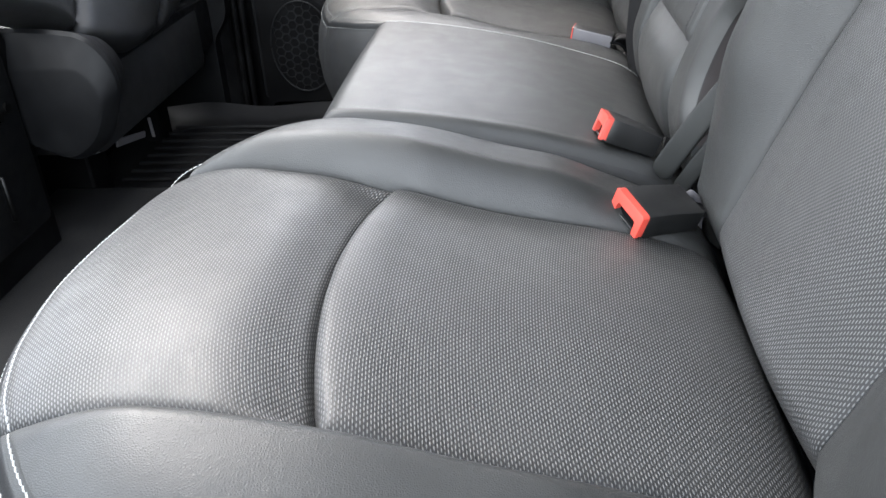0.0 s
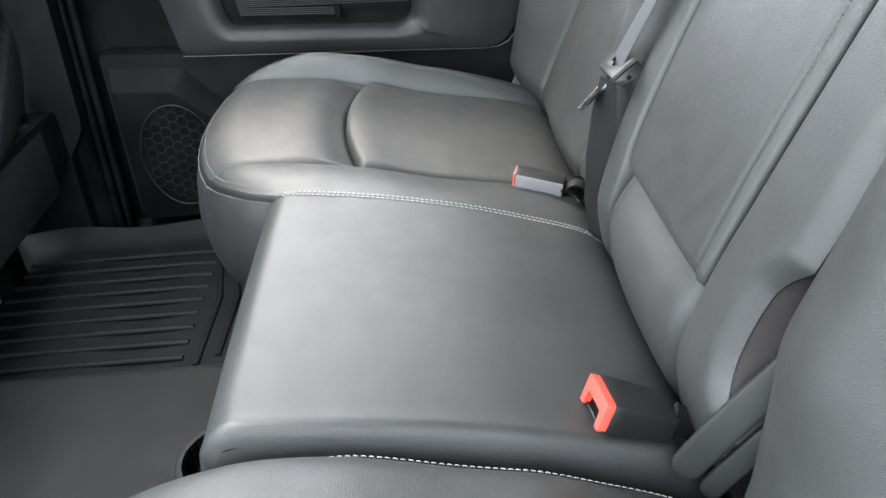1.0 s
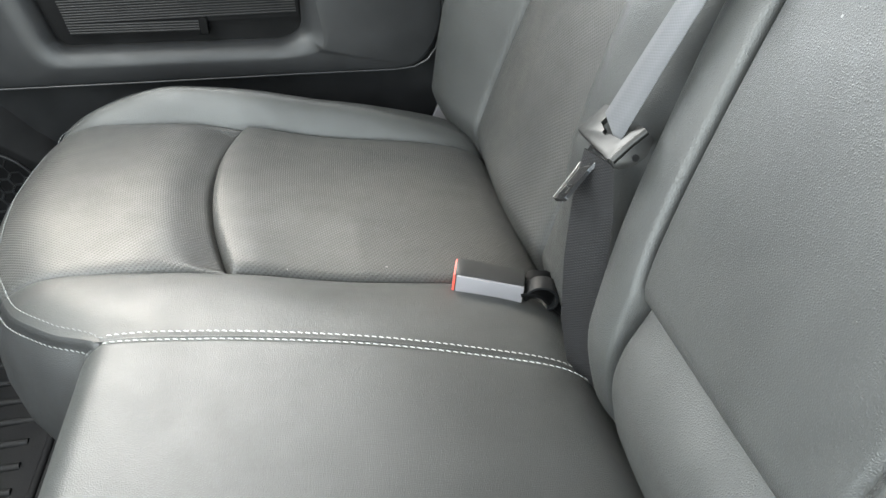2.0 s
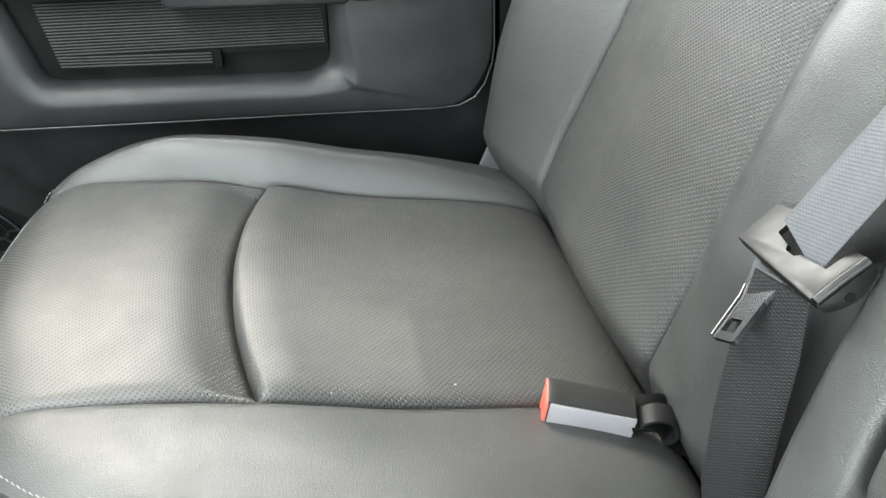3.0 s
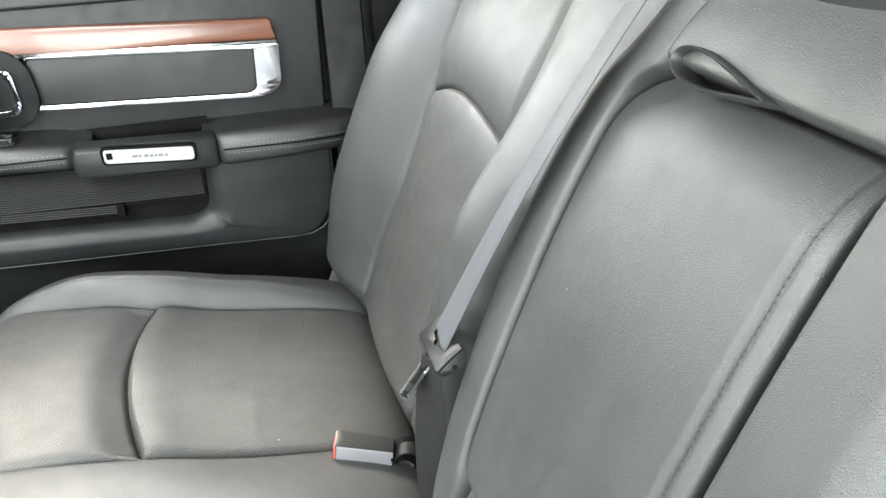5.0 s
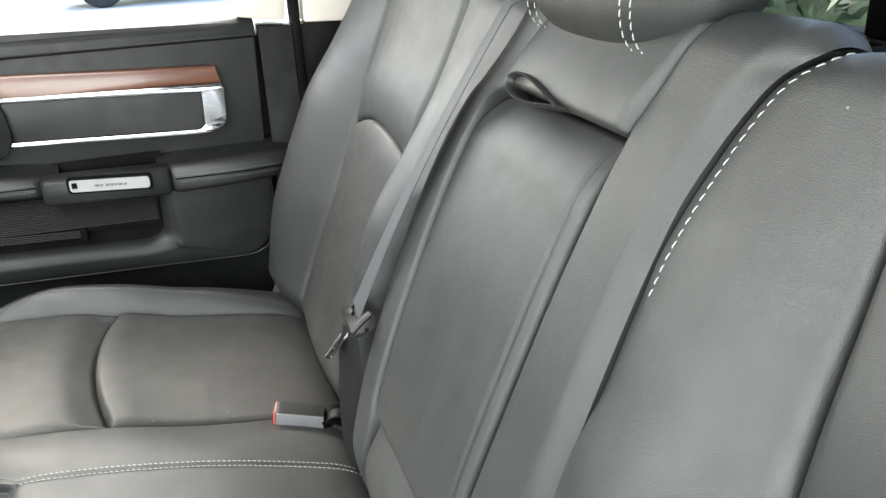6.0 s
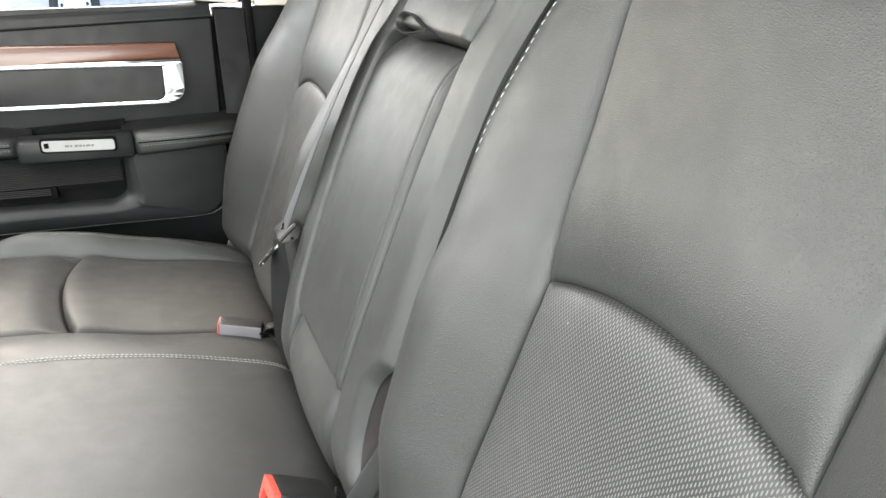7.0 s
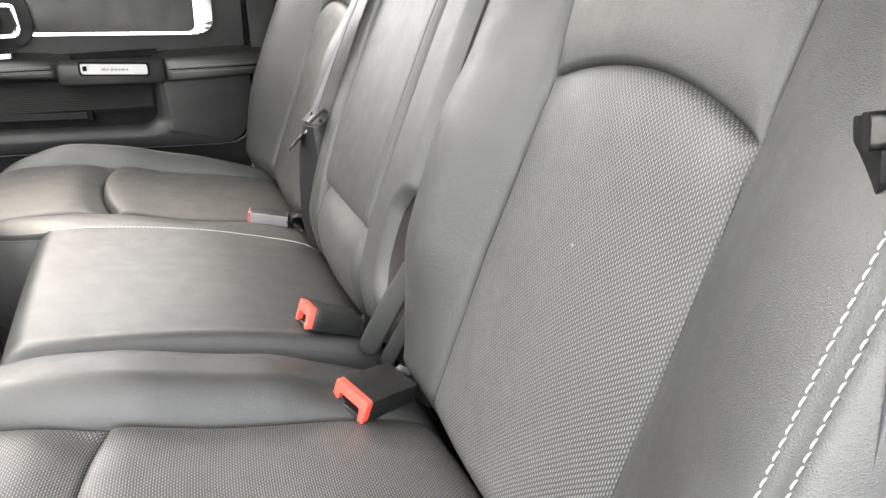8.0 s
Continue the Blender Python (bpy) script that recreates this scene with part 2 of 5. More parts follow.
def link_mesh(name, verts, faces, material, parent=None, label="", uv=None, smooth=True, sharp=0.6):
    me = bpy.data.meshes.new(name)
    me.from_pydata([tuple(float(c) * SHARE for c in v) for v in verts], [], faces)
    me.materials.append(material)
    if uv is not None:
        layer = me.uv_layers.new(name="metres")
        flat = np.array([uv[v] for f in faces for v in f], float) * SHARE
        layer.data.foreach_set("uv", flat.ravel())
    me.update()
    if smooth:
        me.polygons.foreach_set("use_smooth", [True] * len(me.polygons))
        if sharp:
            me.set_sharp_from_angle(angle=sharp)
    ob = new(name, me)
    if parent is not None:
        ob.parent = parent
        off = Vector()
        p = parent
        while p is not None:
            off += p.location
            p = p.parent
        ob.location = -off
        if parent.type == "MESH":
            ob.location = (0, 0, 0)
    if label:
        ob["label"] = label
    return ob


def sheet(name, f, nu, nv, material, parent, label="", ease=True, flip=False, sharp=None):
    """A grid surface: f takes arrays a, b in 0..1 and gives x, y, z, u, v."""
    a, b = np.linspace(0, 1, nu), np.linspace(0, 1, nv)
    if ease:
        a = a + (0.5 - 0.5 * np.cos(np.pi * a) - a) * 0.7
        b = b + (0.5 - 0.5 * np.cos(np.pi * b) - b) * 0.7
    A, B = np.meshgrid(a, b, indexing="ij")
    x, y, z, u, v = (np.broadcast_to(q, A.shape) for q in f(A, B))
    if material in (PERF, PERF_CLEAN):
        # the punched pattern follows the length along the surface
        p = np.stack([x, y, z], -1)
        su = np.concatenate([np.zeros((1, nv)), np.cumsum(np.linalg.norm(np.diff(p, axis=0), axis=-1), 0)])
        sv = np.concatenate([np.zeros((nu, 1)), np.cumsum(np.linalg.norm(np.diff(p, axis=1), axis=-1), 1)], 1)
        u, v = su - su[nu // 2], sv - sv[:, nv // 2][:, None]
        if name.startswith("cushion"):
            u, v = v, u
    x, y, z, u, v = (q.ravel() for q in (x, y, z, u, v))
    faces = []
    for i in range(nu - 1):
        for j in range(nv - 1):
            k = i * nv + j
            q = (k, k + 1, k + nv + 1, k + nv)
            faces.append(q[::-1] if flip else q)
    return link_mesh(name, np.stack([x, y, z], 1), faces, material, parent, label, np.stack([u, v], 1), True, sharp)


def solid(name, bm, material, parent=None, label="", bevel=0.0, segments=2, smooth=True):
    """Link a bmesh, given in plan units, with rounded edges."""
    if bevel:
        bmesh.ops.bevel(bm, geom=bm.edges[:], offset=bevel, segments=segments, profile=0.6, affect="EDGES", clamp_overlap=True)
    bmesh.ops.recalc_face_normals(bm, faces=bm.faces[:])
    bm.verts.index_update()
    verts = [v.co[:] for v in bm.verts]
    faces = [[v.index for v in f.verts] for f in bm.faces]
    bm.free()
    return link_mesh(name, verts, faces, material, parent, label, None, smooth, 0.7)


def box(x0, x1, y0, y1, z0, z1):
    bm = bmesh.new()
    bmesh.ops.create_cube(bm, size=1)
    for v in bm.verts:
        v.co = Vector(((x0 + x1) / 2 + v.co.x * (x1 - x0), (y0 + y1) / 2 + v.co.y * (y1 - y0), (z0 + z1) / 2 + v.co.z * (z1 - z0)))
    return bm


def moved(bm, m):
    bm.transform(m)
    return bm


def prism(outline, axis, lo, hi, hole=None):
    """Extrude a 2D outline along an axis: outline in the two other axes, in x, y, z order; hole: a second outline with as many points."""
    def at(p, h):
        p = list(p)
        p.insert("xyz".index(axis), h)
        return p

    bm = bmesh.new()
    rings = []
    for o in (outline, hole) if hole else (outline,):
        rings.append([[bm.verts.new(at(p, h)) for p in o] for h in (lo, hi)])
    for r in rings:
        n = len(r[0])
        for i in range(n):
            bm.faces.new((r[0][i], r[0][(i + 1) % n], r[1][(i + 1) % n], r[1][i]))
    if hole:
        n = len(outline)
        for k in (0, 1):
            for i in range(n):
                bm.faces.new((rings[0][k][i], rings[0][k][(i + 1) % n], rings[1][k][(i + 1) % n], rings[1][k][i]))
    else:
        bm.faces.new(rings[0][0])
        bm.faces.new(rings[0][1])
    return bm


def rounded(pts, r, n=5):
    """A 2D outline with rounded corners; r: one radius or one for each corner."""
    out = []
    k = len(pts)
    for i in range(k):
        p, a, b = Vector(pts[i]), Vector(pts[i - 1]), Vector(pts[(i + 1) % k])
        rr = r if isinstance(r, (int, float)) else r[i]
        da, db = (a - p), (b - p)
        cut = min(rr, da.length * 0.48, db.length * 0.48)
        s, e = p + da.normalized() * cut, p + db.normalized() * cut
        for j in range(n + 1):
            t = j / n
            out.append(tuple((1 - t) ** 2 * s + 2 * t * (1 - t) * p + t * t * e))
    return out


def tube(name, pts, radius, material, parent, label="", sides=8, close=True, flat=1.0, up=(0, 0, 1)):
    """A round or flattened bar along points."""
    pts = [Vector(p) for p in pts]
    verts, faces = [], []
    for i, p in enumerate(pts):
        t = (pts[min(i + 1, len(pts) - 1)] - pts[max(i - 1, 0)]).normalized()
        s = t.cross(Vector(up))
        s = s.normalized() if s.length > 1e-4 else Vector((1, 0, 0))
        q = s.cross(t)
        rr = radius[i] if isinstance(radius, (list, tuple)) else radius
        for k in range(sides):
            a = 2 * math.pi * k / sides
            verts.append(p + s * math.cos(a) * rr + q * math.sin(a) * rr * flat)
    for i in range(len(pts) - 1):
        for k in range(sides):
            a, b = i * sides + k, i * sides + (k + 1) % sides
            faces.append((a, b, b + sides, a + sides))
    if close:
        faces.append(tuple(range(sides))[::-1])
        faces.append(tuple(range((len(pts) - 1) * sides, len(pts) * sides)))
    return link_mesh(name, verts, faces, material, parent, label, None, True, 1.0)


def ribbon(name, rows, width, thick, material, parent, label=""):
    """A strap: rows of (point, normal); width across, thickness along the normal."""
    verts, uv, faces = [], [], []
    run = 0.0
    for i, (p, n) in enumerate(rows):
        p, n = Vector(p), Vector(n).normalized()
        t = (Vector(rows[min(i + 1, len(rows) - 1)][0]) - Vector(rows[max(i - 1, 0)][0])).normalized()
        s = t.cross(n).normalized()
        n = s.cross(t).normalized()
        if i:
            run += (p - Vector(rows[i - 1][0])).length
        edge = thick * 0.5
        prof = [(-0.5, 0.0), (-0.47, 0.8), (-0.2, 1), (0.2, 1), (0.47, 0.8), (0.5, 0.0), (0.47, -0.8), (0.2, -1), (-0.2, -1), (-0.47, -0.8)]
        for a, b in prof:
            verts.append(p + s * a * width + n * b * edge)
            uv.append((a * width, run))
    k = 10
    for i in range(len(rows) - 1):
        for j in range(k):
            a, b = i * k + j, i * k + (j + 1) % k
            faces.append((a, b, b + k, a + k))
    faces.append(tuple(range(k))[::-1])
    faces.append(tuple(range((len(rows) - 1) * k, len(rows) * k)))
    return link_mesh(name, verts, faces, material, parent, label, uv, True, 0.9)


def stitches(name, pts, normals, parent, length=0.0036, gap=0.0013, width=0.0009, material=None, label="", lift=0.0006):
    """A seam's thread: short raised stitches along a line of points."""
    pts = [Vector(p) for p in pts]
    run = [0.0]
    for a, b in zip(pts, pts[1:]):
        run.append(run[-1] + (b - a).length)

    def at(d):
        i = min(max(int(np.searchsorted(run, d)) - 1, 0), len(pts) - 2)
        t = (d - run[i]) / max(run[i + 1] - run[i], 1e-9)
        return pts[i].lerp(pts[i + 1], t), Vector(normals[i]).lerp(Vector(normals[i + 1]), t).normalized()

    verts, faces, d = [], [], 0.0
    while d + length < run[-1]:
        p0, n0 = at(d)
        p1, n1 = at(d + length)
        t = (p1 - p0).normalized()
        s = t.cross(n0).normalized()
        base = len(verts)
        slant = s * width * 0.45
        for f, w, h in ((0.0, 0.35, 0.0), (0.2, 1, 1), (0.8, 1, 1), (1.0, 0.35, 0.0)):
            c = p0.lerp(p1, f) + n0 * (lift * (1 if h else 0.2)) + slant * (f - 0.5) * 2
            for a in range(6):
                g = math.pi * 2 * a / 6
                verts.append(c + s * math.cos(g) * width * 0.5 * w + n0 * math.sin(g) * width * 0.5 * w)
        for i in range(3):
            for a in range(6):
                q = base + i * 6 + a
                r = base + i * 6 + (a + 1) % 6
                faces.append((q, r, r + 6, q + 6))
        faces.append(tuple(range(base, base + 6))[::-1])
        faces.append(tuple(range(base + 18, base + 24)))
        d += length + gap
    return link_mesh(name, verts, faces, material or THREAD, parent, label)


def loft(name, rings, material, parent, label="", cap=False, sharp=0.7):
    """A skin over closed rings of equally many points."""
    verts = [p for r in rings for p in r]
    k = len(rings[0])
    faces = []
    for i in range(len(rings) - 1):
        for j in range(k):
            a, b = i * k + j, i * k + (j + 1) % k
            faces.append((a, b, b + k, a + k))
    if cap:
        faces.append(tuple(range((len(rings) - 1) * k, len(rings) * k)))
    bm = bmesh.new()
    vs = [bm.verts.new(v) for v in verts]
    for q in faces:
        bm.faces.new([vs[i] for i in q])
    bmesh.ops.recalc_face_normals(bm, faces=bm.faces[:])
    bm.verts.index_update()
    faces = [[v.index for v in q.verts] for q in bm.faces]
    bm.free()
    return link_mesh(name, verts, faces, material, parent, label, None, True, sharp)


def wave(t):
    return np.sin(np.pi * np.clip(t, 0, 1))


def dip(d, w):
    return np.exp(-(d / w) ** 2)


def seam(d, w):
    """A sewn groove: a soft valley with a sharp bottom."""
    return 0.55 * np.exp(-(d / w) ** 2) + 0.45 * np.exp(-np.abs(d) / 0.0022) + 0.9 * np.exp(-np.abs(d) / 0.0011)

# ---- the bench's cushions ----
# x: 0 at the crease between cushion and back, minus towards the front; y: 0 at the cab's middle; w = |y|; z: up from the floor
WI, WO, WEDGE = 0.266, 0.535, 0.645
cush_z = curve([(-0.44, 0.297), (-0.36, 0.298), (-0.30, 0.296), (-0.233, 0.288), (-0.15, 0.268), (-0.05, 0.250), (-0.012, 0.2385), (0.006, 0.228), (0.020, 0.206), (0.036, 0.17), (0.06, 0.13)])
amp_out = curve([(-0.44, 0.004), (-0.38, 0.012), (-0.30, 0.034), (-0.14, 0.032), (-0.04, 0.016), (0.05, 0.004)])
amp_in = curve([(-0.43, 0.05), (-0.38, 0.35), (-0.33, 0.70), (-0.27, 0.93), (-0.2, 1.0), (-0.12, 0.95), (-0.06, 0.5), (0.0, 0.15), (0.05, 0.05)])
front_far = curve([(0.15, -0.306), (0.183, -0.312), (0.205, -0.345), (0.24, -0.383), (0.29, -0.408), (0.35, -0.421), (0.43, -0.428), (0.50, -0.425),
                   (0.56, -0.408), (0.60, -0.378), (0.63, -0.325), (0.645, -0.26)])
front_near = curve([(0.158, -0.27), (0.165, -0.305), (0.182, -0.345), (0.21, -0.378), (0.25, -0.405), (0.31, -0.424), (0.40, -0.430), (0.46, -0.424),
                    (0.51, -0.409), (0.56, -0.375), (0.60, -0.335), (0.63, -0.27), (0.645, -0.19)])
centre_z = curve([(-0.34, 0.300), (-0.30, 0.304), (-0.25, 0.301), (-0.155, 0.288), (-0.05, 0.262), (-0.015, 0.250), (0.0, 0.240), (0.014, 0.222), (0.03, 0.18), (0.06, 0.14)])


def cross_seam(w):
    return -0.234 - 0.022 * (1 - ((w - 0.4) / 0.135) ** 2)


def flare(w, x, near):
    """The insert's seams swing apart towards the front."""
    f = np.clip((-x - 0.20) / 0.20, 0, 1) ** 1.5
    inner, outer = (-0.034, -0.004) if near else (0.012, 0.024)
    return w + f * (inner * np.clip(1 - np.abs(w - WI) / 0.105, 0, 1) + outer * np.clip(1 - np.abs(w - WO) / 0.105, 0, 1))


def bolster(t, crest=0.20, fall=1.05):
    """A bolster's profile from its seam outwards: a steep rise, then a long fall to its edge."""
    t = np.clip(t, 0, 1)
    rise = np.sin(np.pi / 2 * np.minimum(t / crest, 1))
    return rise * (1 - fall * np.clip((t - crest * 0.6) / (1 - crest * 0.6), 0, 1) ** 1.2)


def cushion_top(x, w, near):
    """Height of an outer seat's cushion."""
    front = (front_near if near else front_far)(w)
    z = cush_z(x)
    t = (w - WO) / (WEDGE - WO)
    z = z + np.where(t > 0, amp_out(x) * (0.62 if near else 0.92) * bolster(t) - 0.034 * np.clip(t, 0, 1) ** 5, 0)
    t = np.clip((WI - w) / (WI - 0.158), 0, 1)
    if near:
        z = z + np.where(t > 0, amp_in(x) * 0.031 * bolster(t, 0.26, 0.22) - 0.026 * t ** 5, 0)
    else:
        z = z + np.where(t > 0, 0.007 * wave(t), 0) + (centre_z(x) - cush_z(x)) * t ** 2
    t = (w - WI) / (WO - WI)
    z = z + np.where((t > 0) & (t < 1), 0.005 * wave(t), 0)
    soft = 1.0 if near else 1 - 0.6 * np.clip((-x - 0.24) / 0.08, 0, 1)
    z = z - 0.0045 * soft * seam(w - WI, 0.005) - 0.004 * soft * seam(w - WO, 0.005)
    inside = np.clip((w - WI) / 0.012, 0, 1) * np.clip((WO - w) / 0.012, 0, 1)
    d = x - cross_seam(w)
    z = z - inside * np.where(d < 0, 0.0105 * np.exp(-(d / 0.025) ** 2) + 0.009 * np.exp(-np.abs(d) / 0.0020), 0.0175 * np.exp(-np.abs(d) / 0.0022))
    z = z + inside * np.where(d > 0, 0.002 * dip(d - 0.02, 0.02), 0.002 * dip(d + 0.06, 0.04))
    reach, fall = (0.08, 0.017) if near else (0.05, 0.016)
    return z - fall * np.clip(1 - (x - front) / reach, 0, 1) ** 2.2


def seam_y(x):
    """The double-stitched seam between the middle and the far seat."""
    return 0.156 + 0.027 * np.clip(-x / 0.308, 0, 1.05)


def centre_top(x, y):
    z = centre_z(x) + 0.003 * wave((y + 0.148) / 0.31)
    z = z - 0.016 * np.clip(1 - (x + 0.322) / 0.024, 0, 1) ** 2.2
    z = z - 0.011 * np.clip(1 - (y + 0.150) / 0.010, 0, 1) ** 2.4 + 0.0012 * dip(y + 0.139, 0.006)
    z = z - 0.004 * dip(y - seam_y(x), 0.004)
    return z


def strip_top(x, a):
    """Place across and height of that bolster: a is 0 at the seam and 1 at the insert."""
    flat = seam_y(np.maximum(x, -0.308)) * (1 - a) + WI * a
    y = seam_y(np.maximum(x, -0.308)) * (1 - a) + flare(np.full_like(x, WI), x, False) * a
    z = cushion_top(x, np.maximum(flat, 0.158), False) - 0.004 * dip(y - seam_y(x), 0.004)
    k = (1 - a) ** 2.4
    return y, z * (1 - k) + centre_top(np.maximum(x, -0.292), seam_y(np.maximum(x, -0.308))) * k


def cushion_panel(name, parent, near, sg, w0, w1, part_of, material, nu, nv, label=""):
    """One sewn panel of an outer seat; part_of: 'all', 'front' or 'rear' of the cross seam."""
    front = front_near if near else front_far

    def f(a, b):
        w = w0 + (w1 - w0) * a
        lo, hi = front(w), np.full_like(w, 0.055)
        if part_of == "front":
            hi = cross_seam(w)
        if part_of == "rear":
            lo = cross_seam(w)
        x = hi + (lo - hi) * b
        z = cushion_top(x, w, near)
        y = flare(w, x, near)
        return x, sg * y, z, y, x

    return sheet(name, f, nu, nv, material, parent, label, flip=sg > 0)


def outline_points(near, start, stop, n=60):
    front = front_near if near else front_far
    return [(float(front(w)), float(w)) for w in np.linspace(start, stop, n)]


def skirt(name, path, heights, profile, material, parent, label=""):
    """The upholstery that falls from a cushion's edge: path of (x, y), profile of (outward, down)."""
    verts, uv, faces, run = [], [], [], 0.0
    n = len(path)
    for i, (x, y) in enumerate(path):
        a, b = path[max(i - 1, 0)], path[min(i + 1, n - 1)]
        tx, ty = b[0] - a[0], b[1] - a[1]
        ln = math.hypot(tx, ty) or 1
        nx, ny = ty / ln, -tx / ln
        if i:
            run += math.hypot(x - path[i - 1][0], y - path[i - 1][1])
        for o, d in profile:
            verts.append((x + nx * o, y + ny * o, heights[i] + d))
            uv.append((run, d))
    k = len(profile)
    for i in range(n - 1):
        for j in range(k - 1):
            q = i * k + j
            faces.append((q, q + 1, q + k + 1, q + k))
    return link_mesh(name, verts, faces, material, parent, label, uv, True, None)


SKIRT = [(0.0, 0.0), (0.0035, -0.0035), (0.0015, -0.0065), (0.005, -0.010), (0.012, -0.03), (0.016, -0.06), (0.013, -0.09), (0.004, -0.12), (-0.012, -0.145), (-0.045, -0.165)]


def edge_loop(near, sg, inner_w):
    """Plan path round an outer cushion, so that its outward side lies to the path's right."""
    front = front_near if near else front_far
    # the far cushion runs on into the middle one, so its skirt begins at the front corner
    path = [(x, inner_w) for x in np.linspace(0.05 if near else -0.309, float(front(inner_w)), 26 if near else 3)[:-1]]
    path += outline_points(near, inner_w, WEDGE, 90)
    path += [(x, WEDGE) for x in np.linspace(float(front(WEDGE)), 0.05, 24)[1:]]
    heights = [float(cushion_top(np.array(x), np.array(w), near)) for x, w in path]
    path = [(x, sg * float(flare(w, x, near))) for x, w in path]
    if not near:
        for i, (x, y) in enumerate(path):
            side, rim = float(seam_y(max(x, -0.308))), float(flare(WI, x, near))
            if y < rim and x < -0.2:
                heights[i] = float(strip_top(np.array(x), max(y - side, 0.0) / (rim - side))[1])
    if sg > 0:
        path, heights = path[::-1], heights[::-1]
    return path, heights


def outer_cushion(parent, near):
    sg = -1 if near else 1
    inner = 0.158 if near else 0.183
    cushion_panel("cushion_front_insert", parent, near, sg, WI, WO, "front", PERF if near else PERF_CLEAN, 64, 52)
    cushion_panel("cushion_rear_insert", parent, near, sg, WI, WO, "rear", PERF if near else PERF_CLEAN, 64, 64, "perforated leather insert, slightly dusty")
    cushion_panel("cushion_outer_bolster", parent, near, sg, WO, WEDGE, "all", LEATHER, 40, 90)
    if near:
        cushion_panel("cushion_inner_bolster", parent, near, sg, inner, WI, "all", LEATHER, 40, 90)
    path, heights = edge_loop(near, sg, inner)
    skirt("side_panel", path, heights, SKIRT, LEATHER_SIDE, parent)
    pts, normals = [], []
    for (x, y), h in zip(path, heights):
        pts.append((x, y, h - 0.001))
        normals.append((0, 0, 1))
    cut = [i for i, (x, y) in enumerate(path) if x < 0.0 and (near or abs(y) > 0.184)]
    pts, normals = [pts[i] for i in cut], [normals[i] for i in cut]
    mid = Vector((-0.15, sg * 0.4, 0.27))
    for off, lift in ((-0.0042, 0.0012), (0.0052, -0.0066)):
        moved_pts = []
        out_n = []
        for p in pts:
            v = Vector(p)
            o = Vector((v.x - mid.x, v.y - mid.y, 0)).normalized()
            q = v + o * off + Vector((0, 0, lift))
            if off < 0:
                # the inner row lies on the panel itself
                rim = float(flare(WI, q.x, near))
                if near or abs(q.y) > rim:
                    q.z = float(cushion_top(np.array(q.x), np.array(abs(q.y) - (0.0 if near else 0.004)), near)) + 0.0008
                else:
                    side = float(seam_y(max(q.x, -0.308)))
                    q.z = float(strip_top(np.array(q.x), max(q.y - side, 0.0) / (rim - side))[1]) + 0.0008
            moved_pts.append(q)
            out_n.append(o * 0.6 + Vector((0, 0, 0.8)))
        stitches("stitching", moved_pts, out_n, parent, width=0.0009 if near else 0.0007, material=None if near else THREAD_GREY, label="pale double stitching along the edge")


near_cushion = thing("rear_seat", "black leather single rear seat with perforated inserts and pale stitching", "car seat", (-0.2, -0.4, 0.0), "rear seats")
outer_cushion(near_cushion, True)
far_cushion = thing("rear_seat", "wide black leather double rear seat with pale double-stitched seam", "car seat", (-0.2, 0.3, 0.0), "rear seats")
outer_cushion(far_cushion, False)


def centre_sheet(a, b):
    x = 0.055 + (-0.322 - 0.055) * b
    y = -0.150 + (seam_y(x) + 0.150) * a
    return x, y, centre_top(x, y), y, x


sheet("centre_panel", centre_sheet, 60, 80, LEATHER, far_cushion, "smooth unperforated leather middle panel", flip=True)


def seam_strip(a, b):
    """The inner bolster of the far seat, from the seam to the insert."""
    w = np.minimum(0.183 + (WI - 0.183) * a, WI)
    x = 0.055 + (front_far(w) - 0.055) * b
    y, z = strip_top(x, a)
    return x, y, z, y, x


def corner_flap(a, b):
    """Closes the step at the front of the seam, where the middle panel turns down before the bolster does."""
    x = -0.280 - 0.029 * b
    y = seam_y(np.maximum(x, -0.308))
    low = centre_top(x, y) - 0.004
    high = strip_top(np.maximum(x, -0.312), 0.0 * x)[1]
    return x + 0.0 * a, y + 0.004 * a * a, low + (high - low) * a, x, a * 0.01


sheet("gathered_corner", corner_flap, 8, 30, LEATHER, far_cushion, flip=True)
sheet("cushion_inner_bolster", seam_strip, 40, 90, LEATHER, far_cushion, flip=True)
centre_path = [(-0.322, y) for y in np.linspace(0.19, -0.138, 30)] + [(-0.322 + 0.012 * (1 - math.cos(t)), -0.138 - 0.012 * math.sin(t)) for t in np.linspace(0.2, 1.5, 6)]
centre_path += [(x, -0.150) for x in np.linspace(-0.308, 0.05, 30)]
centre_heights = [float(centre_top(np.array(x), np.array(y))) for x, y in centre_path]
skirt("front_panel", centre_path, centre_heights, [(0, 0), (0.003, -0.006), (0.005, -0.02), (0.004, -0.05), (0.0, -0.085), (-0.012, -0.11), (-0.04, -0.125)], LEATHER_SIDE, far_cushion)
for off in (-0.006, 0.006):
    xs = np.linspace(0.012, -0.306, 70)
    ys = seam_y(xs) + off
    zs = (centre_top(xs, ys) if off < 0 else strip_top(xs, off / (WI - seam_y(xs)))[1]) + 0.0006
    ridge = seam_y(xs) + off * 0.28
    top = (centre_top(xs, ridge) if off < 0 else strip_top(xs, off * 0.28 / (WI - seam_y(xs)))[1]) - 0.0004
    tube("seam_ridge", list(zip(xs, ridge, top)), 0.0011, LEATHER, far_cushion, "", 8)
    stitches("stitching", list(zip(xs, ys, zs)), [(0, 0, 1)] * len(xs), far_cushion, length=0.0034, gap=0.0014, width=0.0007, lift=0.0004, label="pale double stitching along the seam")

